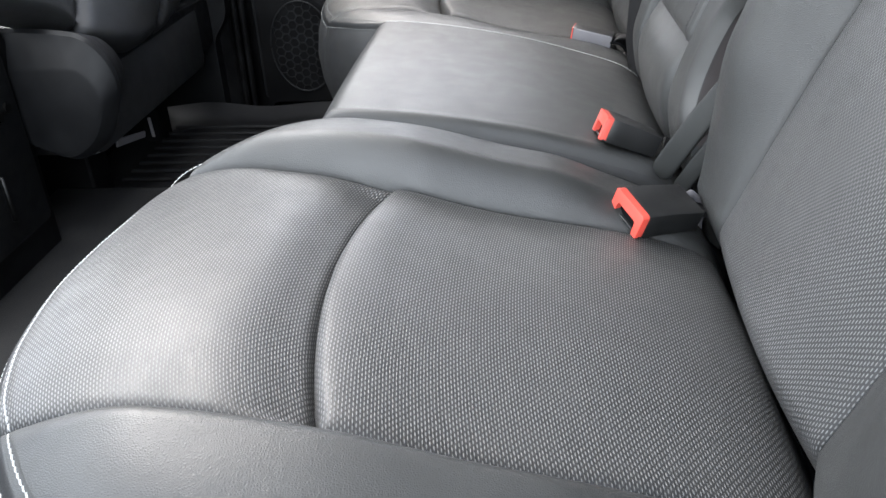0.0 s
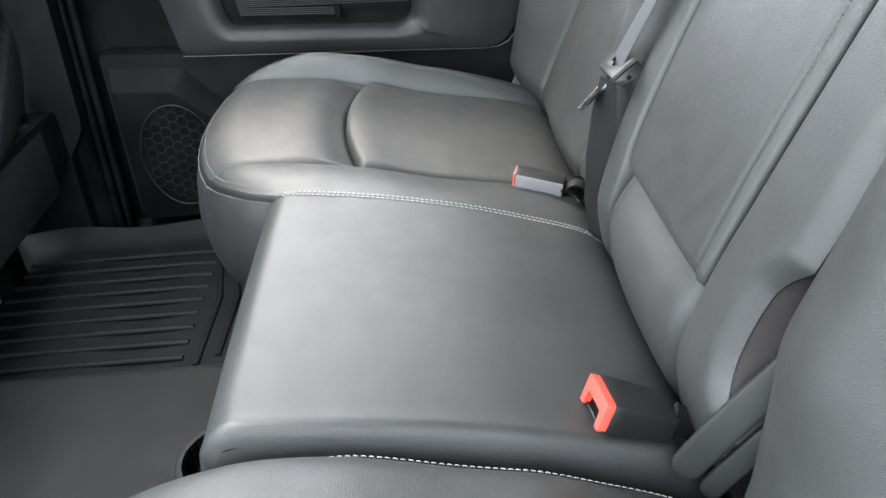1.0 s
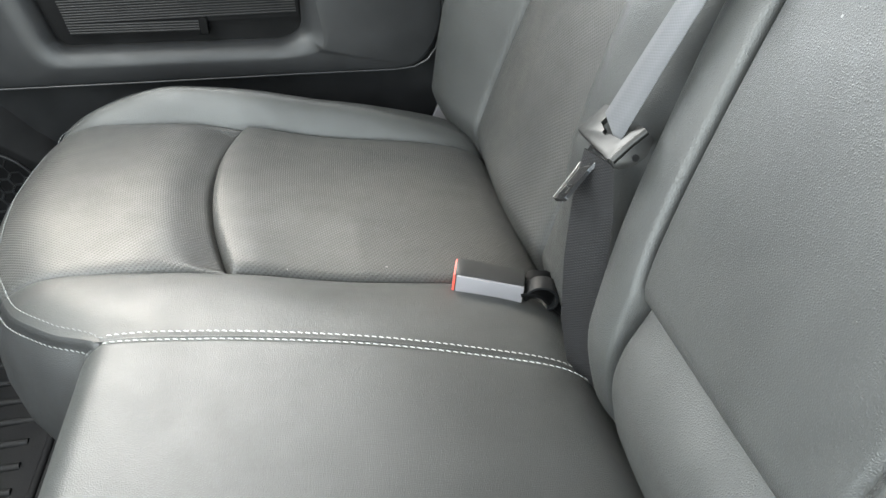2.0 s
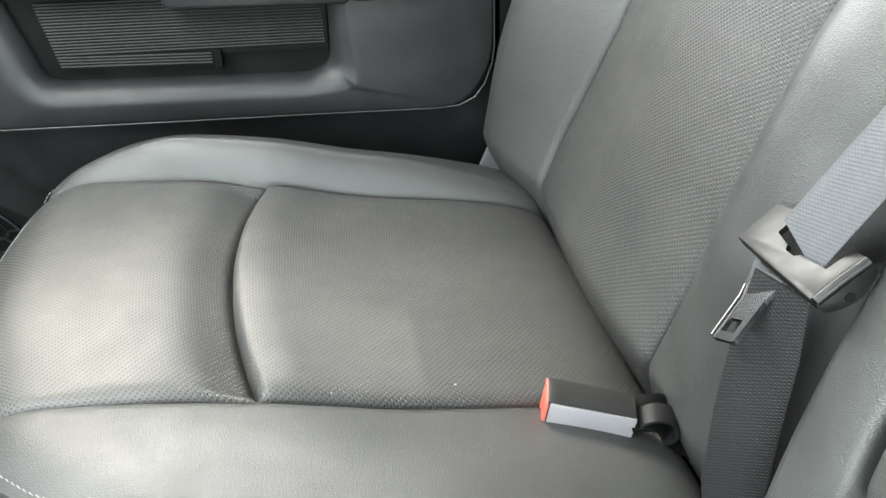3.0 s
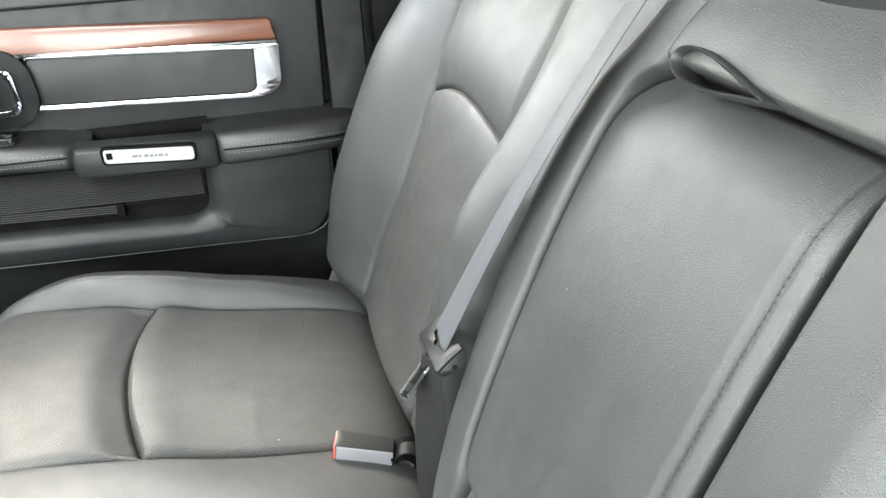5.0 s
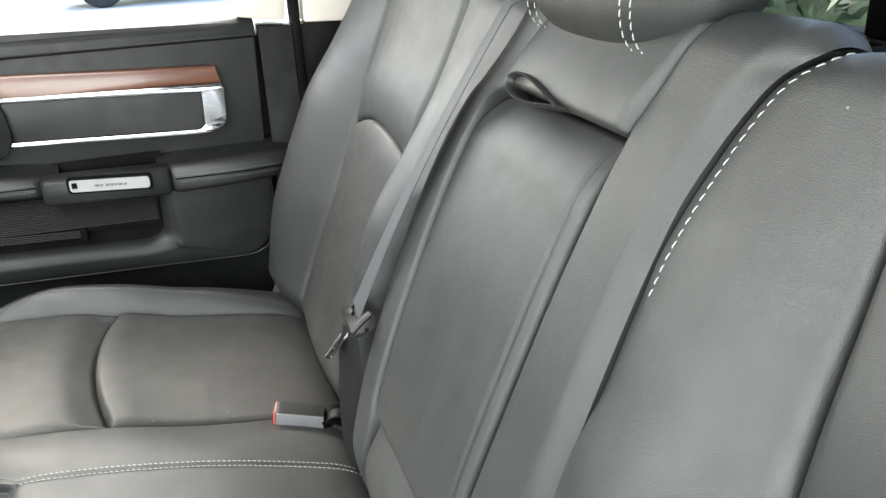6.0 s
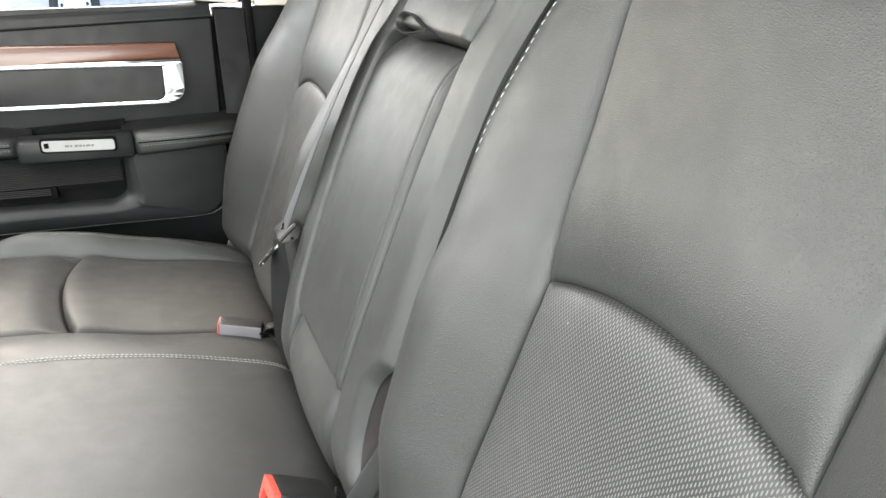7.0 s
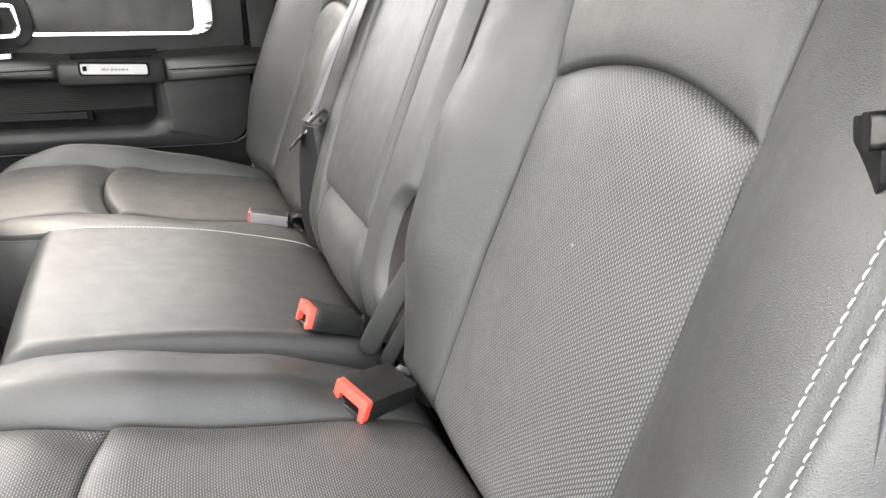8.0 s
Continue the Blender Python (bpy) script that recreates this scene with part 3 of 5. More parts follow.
corner_z = float(centre_top(np.array(-0.292), np.array(0.182)))
tube("gathered_fold", [(-0.288, 0.1812, corner_z - 0.006), (-0.300, 0.1825, corner_z - 0.005), (-0.309, 0.1835, corner_z - 0.006), (-0.316, 0.184, corner_z - 0.012), (-0.320, 0.184, corner_z - 0.024)], 0.0048, LEATHER, far_cushion, "", 12)

solid("hinge_plate", prism([(-0.032, 0.190), (-0.007, 0.247), (0.016, 0.190)], "y", 0.668, 0.672), BUCKLE_GREY, far_cushion, "pale grey plate at the seat's hinge", 0.0008, 1)
base_box = solid("bench_pedestal", box(-0.26, 0.04, -0.60, 0.60, 0.0, 0.15), CARPET, None, bevel=0.01)
tagged(base_box, "dark carpeted seat base under the rear bench", "pedestal")

# ---- the bench's backs ----
SLOPE, ZTOP, TOPR = 0.39, 0.679, 0.030
LEN = math.hypot(1, SLOPE)
TX, TZ = SLOPE / LEN, 1 / LEN
NX, NZ = -TZ, TX
BI, BO, BEDGE = 0.286, 0.512, 0.664


def back_frame(z, ztop=ZTOP):
    """Base point and outward direction at height z of the leaning back; past ztop it rolls over to the rear."""
    z = np.asarray(z, float)
    flat = np.minimum(z, ztop)
    th = np.clip((z - ztop) * LEN / TOPR, 0, 2.6)
    px = SLOPE * (flat - 0.24)
    cx, cz = px - NX * TOPR, flat - NZ * TOPR
    ox, oz = np.cos(th) * NX + np.sin(th) * TX, np.cos(th) * NZ + np.sin(th) * TZ
    return cx + ox * TOPR, cz + oz * TOPR, ox, oz


amp_bo = curve([(0.18, 0.01), (0.27, 0.038), (0.38, 0.056), (0.50, 0.052), (0.60, 0.030), (0.70, 0.012), (0.8, 0.0)])
amp_bi = curve([(0.18, -0.01), (0.26, 0.004), (0.31, 0.020), (0.37, 0.037), (0.45, 0.040), (0.52, 0.028), (0.58, 0.016), (0.66, 0.002), (0.72, -0.004), (0.8, -0.006)])
amp_mid = curve([(0.18, -0.06), (0.215, -0.042), (0.235, -0.020), (0.255, 0.005), (0.30, 0.028), (0.36, 0.032), (0.50, 0.028), (0.60, 0.020), (0.66, 0.010), (0.75, 0.0)])


def arch(w):
    return 0.5095 + 0.021 * (1 - ((w - 0.392) / 0.113) ** 2) - 0.001 * np.sin((w - 0.286) / 0.226 * math.pi * 2)


def back_bulge(w, z, edge):
    h = np.zeros_like(w + z)
    t = np.clip((w - BO) / (BEDGE - BO), 0, 1)
    h = h + np.where(w > BO, amp_bo(z) * np.sin(np.pi / 2 * np.minimum(t / 0.78, 1)) - 0.055 * np.clip((t - 0.78) / 0.22, 0, 1) ** 2.2, 0)
    t = np.clip((BI - w) / (BI - edge), 0, 1)
    crest, fall = (0.55, 0.005 + 0.012 * np.clip((0.58 - z) / 0.08, 0, 1) + 0.011 * np.clip((0.345 - z) / 0.07, 0, 1)) if edge > 0.165 else (0.42, 0.012 + 0.043 * np.clip((0.51 - z) / 0.08, 0, 1))
    h = h + np.where(w < BI, amp_bi(z) * np.sin(np.pi / 2 * np.minimum(t / crest, 1)) - fall * np.clip((t - crest) / (1 - crest), 0, 1) ** 2.0, 0)
    t = (w - BI) / (BO - BI)
    on = (t > 0) & (t < 1)
    h = h + np.where(on, 0.009 * wave(t), 0)
    h = h - 0.0045 * seam(w - BI, 0.005) - (0.002 if edge > 0.165 else 0.0055) * seam(w - BO, 0.0032)
    h = h - 0.004 * seam(w - 0.6345, 0.003)
    d = z - arch(w)
    inside = np.clip(t / 0.05, 0, 1) * np.clip((1 - t) / 0.05, 0, 1)
    h = h - inside * np.where(d > 0, 0.0045 * seam(d, 0.014), 0.0065 * np.exp(-np.abs(d) / 0.0018) + 0.0020 * np.exp(-(d / 0.012) ** 2))
    h = h + inside * np.where(d > 0, 0.004 * dip(d - 0.045, 0.035), 0.0015 * dip(d + 0.03, 0.03))
    return h - (0.088 if edge > 0.165 else 0.062) * np.clip(1 - (z - 0.195) / 0.065, 0, 1) ** 1.4


def back_point(w, z, edge):
    bx, bz, ox, oz = back_frame(z)
    h = back_bulge(w, z, edge)
    return bx + ox * h, bz + oz * h


mid_left = curve([(0.18, 0.128), (0.26, 0.136), (0.33, 0.147), (0.40, 0.157), (0.48, 0.163), (0.56, 0.159), (0.60, 0.148), (0.64, 0.127), (0.68, 0.114), (0.78, 0.108)])
split_shift = curve([(0.18, 0.0), (0.40, 0.0), (0.50, -0.006), (0.60, -0.011), (0.64, -0.007), (0.67, 0.002), (0.70, 0.022), (0.78, 0.032)])


def shoulder(w, z, edge):
    """Where a point of nominal w lies across: the inner seam leans in and the split widens towards the top."""
    f_in = np.clip((z - 0.50) / 0.17, 0, 1)
    f_ed = split_shift(z) if edge > 0.165 else 0.0 * z
    t = np.clip((BI - w) / (BI - edge), 0, 1)
    u = np.clip((BO - w) / (BO - BI), 0, 1)
    s = np.clip(1 - np.abs(w - BO) / 0.10, 0, 1)
    if edge > 0.165:
        # lower down the near inner seam swings in
        w = w - 0.007 * s - 0.011 * np.clip((0.50 - z) / 0.12, 0, 1) * np.clip(1 - np.abs(w - BI) / 0.11, 0, 1)
    else:
        w = w + (0.011 + 0.012 * np.clip((0.40 - z) / 0.10, 0, 1)) * s + (mid_left(z) + 0.001 + 0.007 * np.clip((0.55 - z) / 0.06, 0, 1) - edge) * t
    return w + f_ed * t - 0.022 * f_in * np.where(w < BI, 1 - t, u)


def back_panel(name, parent, sg, edge, w0, w1, kind, material, nu, nv, label=""):
    def f(a, b):
        w = w0 + (w1 - w0) * a
        lo, hi = np.full_like(w, 0.195), np.full_like(w, 0.775)
        if kind == "lower":
            hi = arch(w)
        if kind == "upper":
            lo = arch(w)
        z = lo + (hi - lo) * b
        x, zz = back_point(w, z, edge)
        y = shoulder(w, z, edge)
        return x, sg * y, zz, y, z * LEN

    return sheet(name, f, nu, nv, material, parent, label, flip=sg < 0)


def back_side(name, parent, sg, w, edge, out, deep=0.11):
    """The side of a back, from its edge to the rear."""
    def f(a, b):
        z = 0.195 + (0.72 - 0.195) * b
        x, zz = back_point(np.full_like(z, w), z, edge)
        s = np.clip(a, 0, 1)
        return x + deep * s, sg * (shoulder(np.full_like(z, w), z, edge) + out * np.sin(np.pi * 0.5 * np.minimum(s * 4, 1)) * 0.006), zz - 0.03 * s * (z > 0.6), s * deep, z

    return sheet(name, f, 10, 50, LEATHER_SIDE, parent, flip=(sg * out) > 0, ease=False)


def outer_back(parent, sg, edge):
    back_panel("back_lower_insert", parent, sg, edge, BI, BO, "lower", PERF if sg < 0 else PERF_CLEAN, 60, 76, "perforated leather insert")
    back_panel("back_upper_panel", parent, sg, edge, BI, BO, "upper", LEATHER, 60, 76)
    back_panel("back_outer_bolster", parent, sg, edge, BO, BEDGE, "all", LEATHER, 44, 110)
    back_panel("back_inner_bolster", parent, sg, edge, edge, BI, "all", LEATHER, 44, 110)
    back_side("back_outer_side", parent, sg, BEDGE, edge, 1)
    back_side("back_inner_side", parent, sg, edge, edge, -1)


near_back = near_cushion
outer_back(near_back, -1, 0.168)
far_back = far_cushion
outer_back(far_back, 1, 0.158)


def back_line(w, zs, edge, sg, off_n=0.0):
    pts, ns = [], []
    for z in zs:
        x, zz = back_point(np.array(w), np.array(z), edge)
        bx, bz, ox, oz = back_frame(z)
        pts.append((float(x) + float(ox) * off_n, sg * float(shoulder(np.array(w), np.array(z), edge)), float(zz) + float(oz) * off_n))
        ns.append((float(ox), 0, float(oz)))
    return pts, ns


# double stitching on the near back's outer bolster, and the single row by the split
for w in (0.6300, 0.6390):
    p, n = back_line(w, np.linspace(0.24, 0.60, 60), 0.168, -1)
    stitches("stitching", p, n, near_back, length=0.0044, gap=0.0010, width=0.0008, label="pale double stitching")
p, n = back_line(0.176, np.linspace(0.56, 0.71, 40), 0.168, -1)
stitches("stitching", p, n, near_back, length=0.0048, gap=0.0024, width=0.0008, label="pale stitching beside the split")
# middle section with the folding armrest
PAD_L, PAD_R, PAD_B, PAD_T = 0.105, -0.091, 0.332, 0.625
GAP = 0.0030
pad_left = curve([(0.30, 0.094), (0.332, 0.096), (0.36, 0.102), (0.42, 0.108), (0.50, 0.1115), (0.57, 0.109), (0.60, 0.103), (0.615, 0.094), (0.625, 0.082), (0.64, 0.082), (0.80, 0.082)])
MID_TOP = 0.680


def mid_point(y, z, extra=0.0):
    bx, bz, ox, oz = back_frame(z, MID_TOP)
    h = amp_mid(z) + extra
    return bx + ox * h, bz + oz * h


mouth_line = curve([(0.18, 0.0), (0.285, 0.0), (0.300, 0.007), (0.313, 0.014), (0.329, 0.018), (0.35, 0.019), (0.367, 0.018), (0.380, 0.012), (0.388, 0.005), (0.394, 0.0), (0.8, 0.0)])


def strip_edge(z):
    """The near side of the middle section, drawn in at the mouth of the strap's pocket."""
    return -0.1665 + mouth_line(z)


def lean(z):
    """The upper part of the middle section leans towards the split."""
    return 0.27 * np.clip(z - 0.634, 0, 1)


def mid_edge(y, z):
    """How far the middle section falls away at its two sides."""
    return -0.010 * np.clip((strip_edge(z) + 0.020 - y) / 0.020, 0, 1) ** 2 - (0.003 + 0.018 * np.clip((0.50 - z) / 0.07, 0, 1)) * np.clip((y - mid_left(z) + 0.018) / 0.018, 0, 1) ** 2


def mid_sheet(y0, y1, z0, z1, low0=0.0, low1=0.0, puff=0.0):
    def f(a, b):
        z = z0 + (z1 - z0) * b
        lo, hi = (strip_edge(z), y1) if y0 < -0.15 else (pad_left(z) + 0.0016, mid_left(z))
        y = lo * (1 - a) + hi * a
        on = (0.5 + 0.5 * np.clip((z - PAD_B) / 0.012, 0, 1)) * (0.05 + 0.95 * np.clip((PAD_T + 0.006 - z) / 0.008, 0, 1))
        e = mid_edge(y, z) + puff * wave(a) - on * (low0 * dip(a * abs(y1 - y0), 0.0022) + low1 * dip((1 - a) * abs(y1 - y0), 0.0016))
        x, zz = mid_point(y, z, e)
        f = np.clip((PAD_R - y) / (PAD_R + 0.164), 0, 1)
        g = np.clip((y - pad_left(z)) / (mid_left(z) - pad_left(z)), 0, 1)
        y = y - split_shift(z) * f - lean(z) * (1 - f) * (1 - g)
        return x, y, zz, y, z * LEN
    return f


sheet("frame_strip", mid_sheet(-0.164, PAD_R - GAP, 0.20, 0.73, 0, 0.034), 40, 220, LEATHER, far_back, flip=True)
sheet("frame_strip", mid_sheet(PAD_L - 0.001, 0.149, 0.20, 0.73, 0.030, 0, 0.006), 40, 120, LEATHER, far_back, flip=True)


def mid_side(y, deep):
    def f(a, b):
        z = 0.20 + 0.50 * b
        w = strip_edge(z) if y < 0 else mid_left(z)
        x, zz = mid_point(w, z, mid_edge(w, z))
        return x + deep * a, w - (split_shift(z) if y < 0 else 0.0 * z), zz, a, z
    return f


sheet("frame_side", mid_side(-0.164, 0.10), 8, 200, LEATHER_SIDE, far_back, ease=False)
sheet("frame_side", mid_side(0.149, 0.08), 8, 40, LEATHER_SIDE, far_back, ease=False)


def mid_low(a, b):
    y = PAD_R - GAP + (pad_left(0.30) + 0.004 - PAD_R + GAP) * a
    z = 0.20 + (PAD_B + 0.005 - 0.20) * b
    d = (1 - b) * (PAD_B + 0.005 - 0.20)
    e = 0.009 * wave(b) * wave(a) ** 0.5 - 0.004 * (1 - np.cos(np.pi * np.clip(1 - d / 0.034, 0, 1))) / 2 - 0.020 * np.clip(1 - d / 0.0015, 0, 1) - 0.012 * dip(a * 0.2, 0.009) - 0.012 * dip((1 - a) * 0.2, 0.008)
    x, zz = mid_point(y, z, e)
    return x, y, zz, y, z


sheet("lower_roll", mid_low, 40, 64, LEATHER, far_back, flip=True)


def mid_high(a, b):
    z = PAD_T - 0.002 + (0.73 - PAD_T + 0.002) * b
    y = PAD_R - GAP + (pad_left(z) + 0.003 - PAD_R + GAP) * a
    e = 0.007 * dip(b * 0.10 - 0.02, 0.03) - 0.036 * dip(b * 0.10, 0.0032) - 0.012 * dip(a * 0.2, 0.004) - 0.006 * dip((1 - a) * 0.2, 0.004)
    x, zz = mid_point(y, z, e)
    return x, y - lean(z), zz, y, z


sheet("upper_roll", mid_high, 40, 36, LEATHER, far_back, flip=True)


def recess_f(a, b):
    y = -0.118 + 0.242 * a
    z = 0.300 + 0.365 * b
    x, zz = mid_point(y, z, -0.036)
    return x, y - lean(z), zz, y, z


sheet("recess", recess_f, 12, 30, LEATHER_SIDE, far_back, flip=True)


# lined mouth of the strap's pocket, beside the split
def mouth(a, b):
    z = 0.275 + 0.125 * b
    w = strip_edge(z)
    x, zz = mid_point(w, z, mid_edge(w, z))
    return x + 0.001 + 0.045 * a, w - 0.0006 - 0.012 * a * a, zz + 0.012 * a * (b - 0.4), a * 0.05, z


sheet("strap_mouth", mouth, 16, 120, LINING, far_back, "brownish grey fabric lining")

pad = thing("folding_armrest", "folded-up black leather middle armrest with stitched edge", "armrest", (0.03, 0.0, 0.33))


def pad_top(a, b):
    ya, za = a * 2 - 1, b * 2 - 1
    z = (PAD_T + PAD_B) / 2 + (PAD_T - PAD_B) / 2 * za
    y = PAD_R + (pad_left(z) - PAD_R) * (1 - ya) / 2
    ex = (1 - np.abs(ya)) * (PAD_L - PAD_R) / 2
    ez = (1 - np.abs(za)) * (PAD_T - PAD_B) / 2
    e = 0.005 * wave(a) * wave(b) ** 0.5 - 0.032 * np.clip(1 - np.minimum(ex, ez) / 0.0026, 0, 1) ** 2.0 - 0.005 * np.clip(1 - ez / 0.012, 0, 1) ** 2 * (za < 0)
    # the top end turns in below the roll above it; the near edge carries a sewn welt
    e = e - 0.016 * np.clip(1 - ez / 0.045, 0, 1) ** 2 * (za > 0)
    e = e - 0.0030 * dip(ex - 0.0155, 0.0022) * (ya > 0) + 0.0022 * dip(ex - 0.0085, 0.0045) * (ya > 0)
    x, zz = mid_point(y, z, e)
    return x, y, zz, y, z


sheet("cover", pad_top, 90, 110, LEATHER, pad)
zs = np.linspace(PAD_B + 0.012, PAD_T - 0.014, 60)
for yy in (PAD_R + 0.0105,):
    pts, ns = [], []
    for z in zs:
        x, zz = mid_point(np.array(yy), np.array(z), 0.0030 - 0.016 * max(0, 1 - (PAD_T - z) / 0.045) ** 2)
        pts.append((float(x), yy, float(zz)))
        ns.append((NX, 0, NZ))
    stitches("stitching", pts, ns, pad, length=0.0017, gap=0.0023, width=0.0008, material=THREAD_DARK, label="dark stitching down one edge")
# pull loop: a doubled leather strap that stands out of the slot
loop_rows = []
up_dir = Vector((TX, 0.0, TZ))
x, zz = mid_point(np.array(0.03), np.array(PAD_T + 0.003), 0.001)
root = Vector((float(x), -0.020, float(zz)))
for i in range(41):
    a = 2 * math.pi * i / 40
    d = 0.042 - 0.042 * math.cos(a)
    r = 0.0135 * math.sin(a) * (0.55 - 0.45 * math.cos(a))
    loop_rows.append((root + Vector((0, d, 0)) + up_dir * (r + 0.04 * d), Vector((0, -math.cos(a), 0)) + up_dir * math.sin(a)))
ribbon("pull_loop", loop_rows, 0.022, 0.0022, LEATHER_SIDE, pad, "black leather pull loop")


# ---- head restraints ----
def cushion_block(cx, cy, cz, rx, ry, rz, n=26, power=2.6, lean=0.0):
    """A soft rounded block."""
    verts, faces = [], []
    for i in range(n + 1):
        t = math.pi * i / n
        for j in range(2 * n):
            p = 2 * math.pi * j / (2 * n)

            def sp(v):
                return math.copysign(abs(v) ** (2 / power), v)

            x, y, z = sp(math.sin(t)) * sp(math.cos(p)), sp(math.sin(t)) * sp(math.sin(p)), sp(math.cos(t))
            verts.append((cx + rx * x + lean * z * rz, cy + ry * y, cz + rz * z))
    for i in range(n):
        for j in range(2 * n):
            a, b = i * 2 * n + j, i * 2 * n + (j + 1) % (2 * n)
            faces.append((a, b, b + 2 * n, a + 2 * n))
    return verts, faces


def headrest(cy, cz, cx, ry, rz, label):
    ob = thing("headrest", label, "headrest", (cx, cy, cz), "rear headrests")
    v, f = cushion_block(cx, cy, cz, 0.050, ry, rz, 24, 2.7, 0.25)
    link_mesh("cushion", v, f, LEATHER, ob, "", None, True, None)
    for s in (-1, 1):
        tube("post", [(cx + 0.004, cy + s * 0.05, cz - rz * 0.8), (cx + 0.0, cy + s * 0.05, cz - rz - 0.09)], 0.0055, STEEL if cy else TRIM_DARK, ob, "steel post", 12)
        for off in (-0.006, 0.006):
            pts, ns = [], []
            for i in range(40):
                a = math.pi * (0.50 + 0.48 * i / 39)
                t = abs(math.cos(a))
                x = cx - 0.0505 * (max(1 - t ** 2.7, 0)) ** (1 / 2.7) - 0.25 * 0
                z = cz + rz * math.cos(a)
                pts.append((x + 0.25 * math.cos(a) * rz, cy + s * ry * 0.55 + off, z))
                ns.append((-math.sin(a), 0, math.cos(a)))
            stitches("stitching", pts, ns, ob, length=0.005, gap=0.0016, width=0.0009)
    return ob


headrest(0.0, 0.742, 0.205, 0.122, 0.072, "black leather middle headrest with pale double stitching")
headrest(-0.395, 0.800, 0.215, 0.120, 0.070, "black leather outer headrest on a steel post")
headrest(0.395, 0.800, 0.215, 0.120, 0.070, "black leather outer headrest on a steel post")


# ---- buckles and belts ----
def local(at, ahead, up):
    """A frame whose x runs along ahead."""
    x = Vector(ahead).normalized()
    z = Vector(up)
    z = (z - x * z.dot(x)).normalized()
    y = z.cross(x)
    m = Matrix.Identity(4)
    for i, c in enumerate((x, y, z)):
        m.col[i].xyz = c
    m.translation = Vector(at)
    return m


def buckle(label, at, ahead, up, long, wide, high, body_mat, side_mat=None, slot=True, red=0.0015, taper=0.94):
    """A belt buckle: ahead points to its open red end; at is the middle of the red end."""
    ob = thing("seat_belt_buckle", label, "buckle", tuple(at), "seat belt buckles")
    m = local(at, ahead, up)
    bm = bmesh.new()
    ring = []
    for x, k, h in ((-long, taper, 0.86), (-long * 0.5, 0.95, 0.97), (-0.012, 1, 1), (-0.004, 1, 1)):
        ring.append([bm.verts.new((x, sy * wide / 2 * k, sz * high / 2 * h)) for sy, sz in ((-1, -1), (1, -1), (1, 1), (-1, 1))])
    for a, b in zip(ring, ring[1:]):
        for i in range(4):
            bm.faces.new((a[i], a[(i + 1) % 4], b[(i + 1) % 4], b[i]))
    bm.faces.new(ring[0][::-1])
    bm.faces.new(ring[-1])
    solid("housing", moved(bm, m), body_mat, ob, "", 0.0022, 2)
    # the red release button wraps the end and is open below, over a dark latch slot
    y, z = wide * 0.485, high * 0.48
    if slot:
        solid("lower_lip", moved(prism([(-y, -z * 1.02), (y, -z * 1.02), (y, -z * 0.80), (-y, -z * 0.80)], "x", -0.006, -0.0008), m), body_mat, ob, "", 0.0005, 1)
        out = [(-y, -z), (-y * 0.68, -z), (-y * 0.64, z * 0.10), (y * 0.64, z * 0.10), (y * 0.68, -z), (y, -z), (y, z), (-y, z)]
        out = rounded(out, [0.001, 0.0008, 0.002, 0.002, 0.0008, 0.001, 0.0025, 0.0025], 3)
        solid("slot", moved(prism(rounded([(-y * 0.9, -z * 0.95), (y * 0.9, -z * 0.95), (y * 0.9, z * 0.4), (-y * 0.9, z * 0.4)], 0.001, 2), "x", -0.006, -0.0035), m), TRIM_DARK, ob, "dark latch slot", 0.0003, 1)
    else:
        out = rounded([(-y, -z), (y, -z), (y, z), (-y, z)], 0.002, 3)
    solid("release_button", moved(prism(out, "x", -0.006, red), m), RED, ob, "red release button", 0.0007, 2)
    if side_mat:
        sd = wide / 2
        bm = bmesh.new()
        vs = [bm.verts.new((x, sd * k + 0.0012, z * high / 2)) for x, k, z in ((-long, taper, -0.8), (-0.006, 1, -0.96), (-0.006, 1, 0.96), (-long, taper, 0.8))]
        vs2 = [bm.verts.new((v.co.x, v.co.y - 0.004, v.co.z)) for v in vs]
        bm.faces.new(vs)
        bm.faces.new(vs2[::-1])
        for i in range(4):
            bm.faces.new((vs[i], vs[(i + 1) % 4], vs2[(i + 1) % 4], vs2[i]))
        solid("side_cover", moved(bm, m), side_mat, ob, "pale grey side cover", 0.0012, 2)
    return ob, m


# near seat: wide black buckle
nb, nm = buckle("wide black seat belt buckle with red release button", (-0.0576, -0.2656, 0.2661), (-0.864, -0.479, 0.157), (0.264, -0.165, 0.95), 0.058, 0.0385, 0.021, BUCKLE_BLACK)
ribbon("stalk", [(nm @ Vector((-0.055, 0, 0)), (0, 0, 1)), (nm @ Vector((-0.075, 0, -0.004)), (0.1, 0, 1)), (nm @ Vector((-0.105, 0.002, -0.020)), (0.4, 0, 1))], 0.026, 0.006, BELT_DARK, nb, "dark webbing stalk")
tube("cable", [nm @ Vector((-0.056, -0.008, 0.001)), nm @ Vector((-0.066, -0.010, 0.004)), nm @ Vector((-0.076, -0.009, -0.002)), nm @ Vector((-0.083, -0.006, -0.014)), nm @ Vector((-0.086, -0.004, -0.03))], 0.0036, BUCKLE_GREY, nb, "pale sheathed cable", 10)
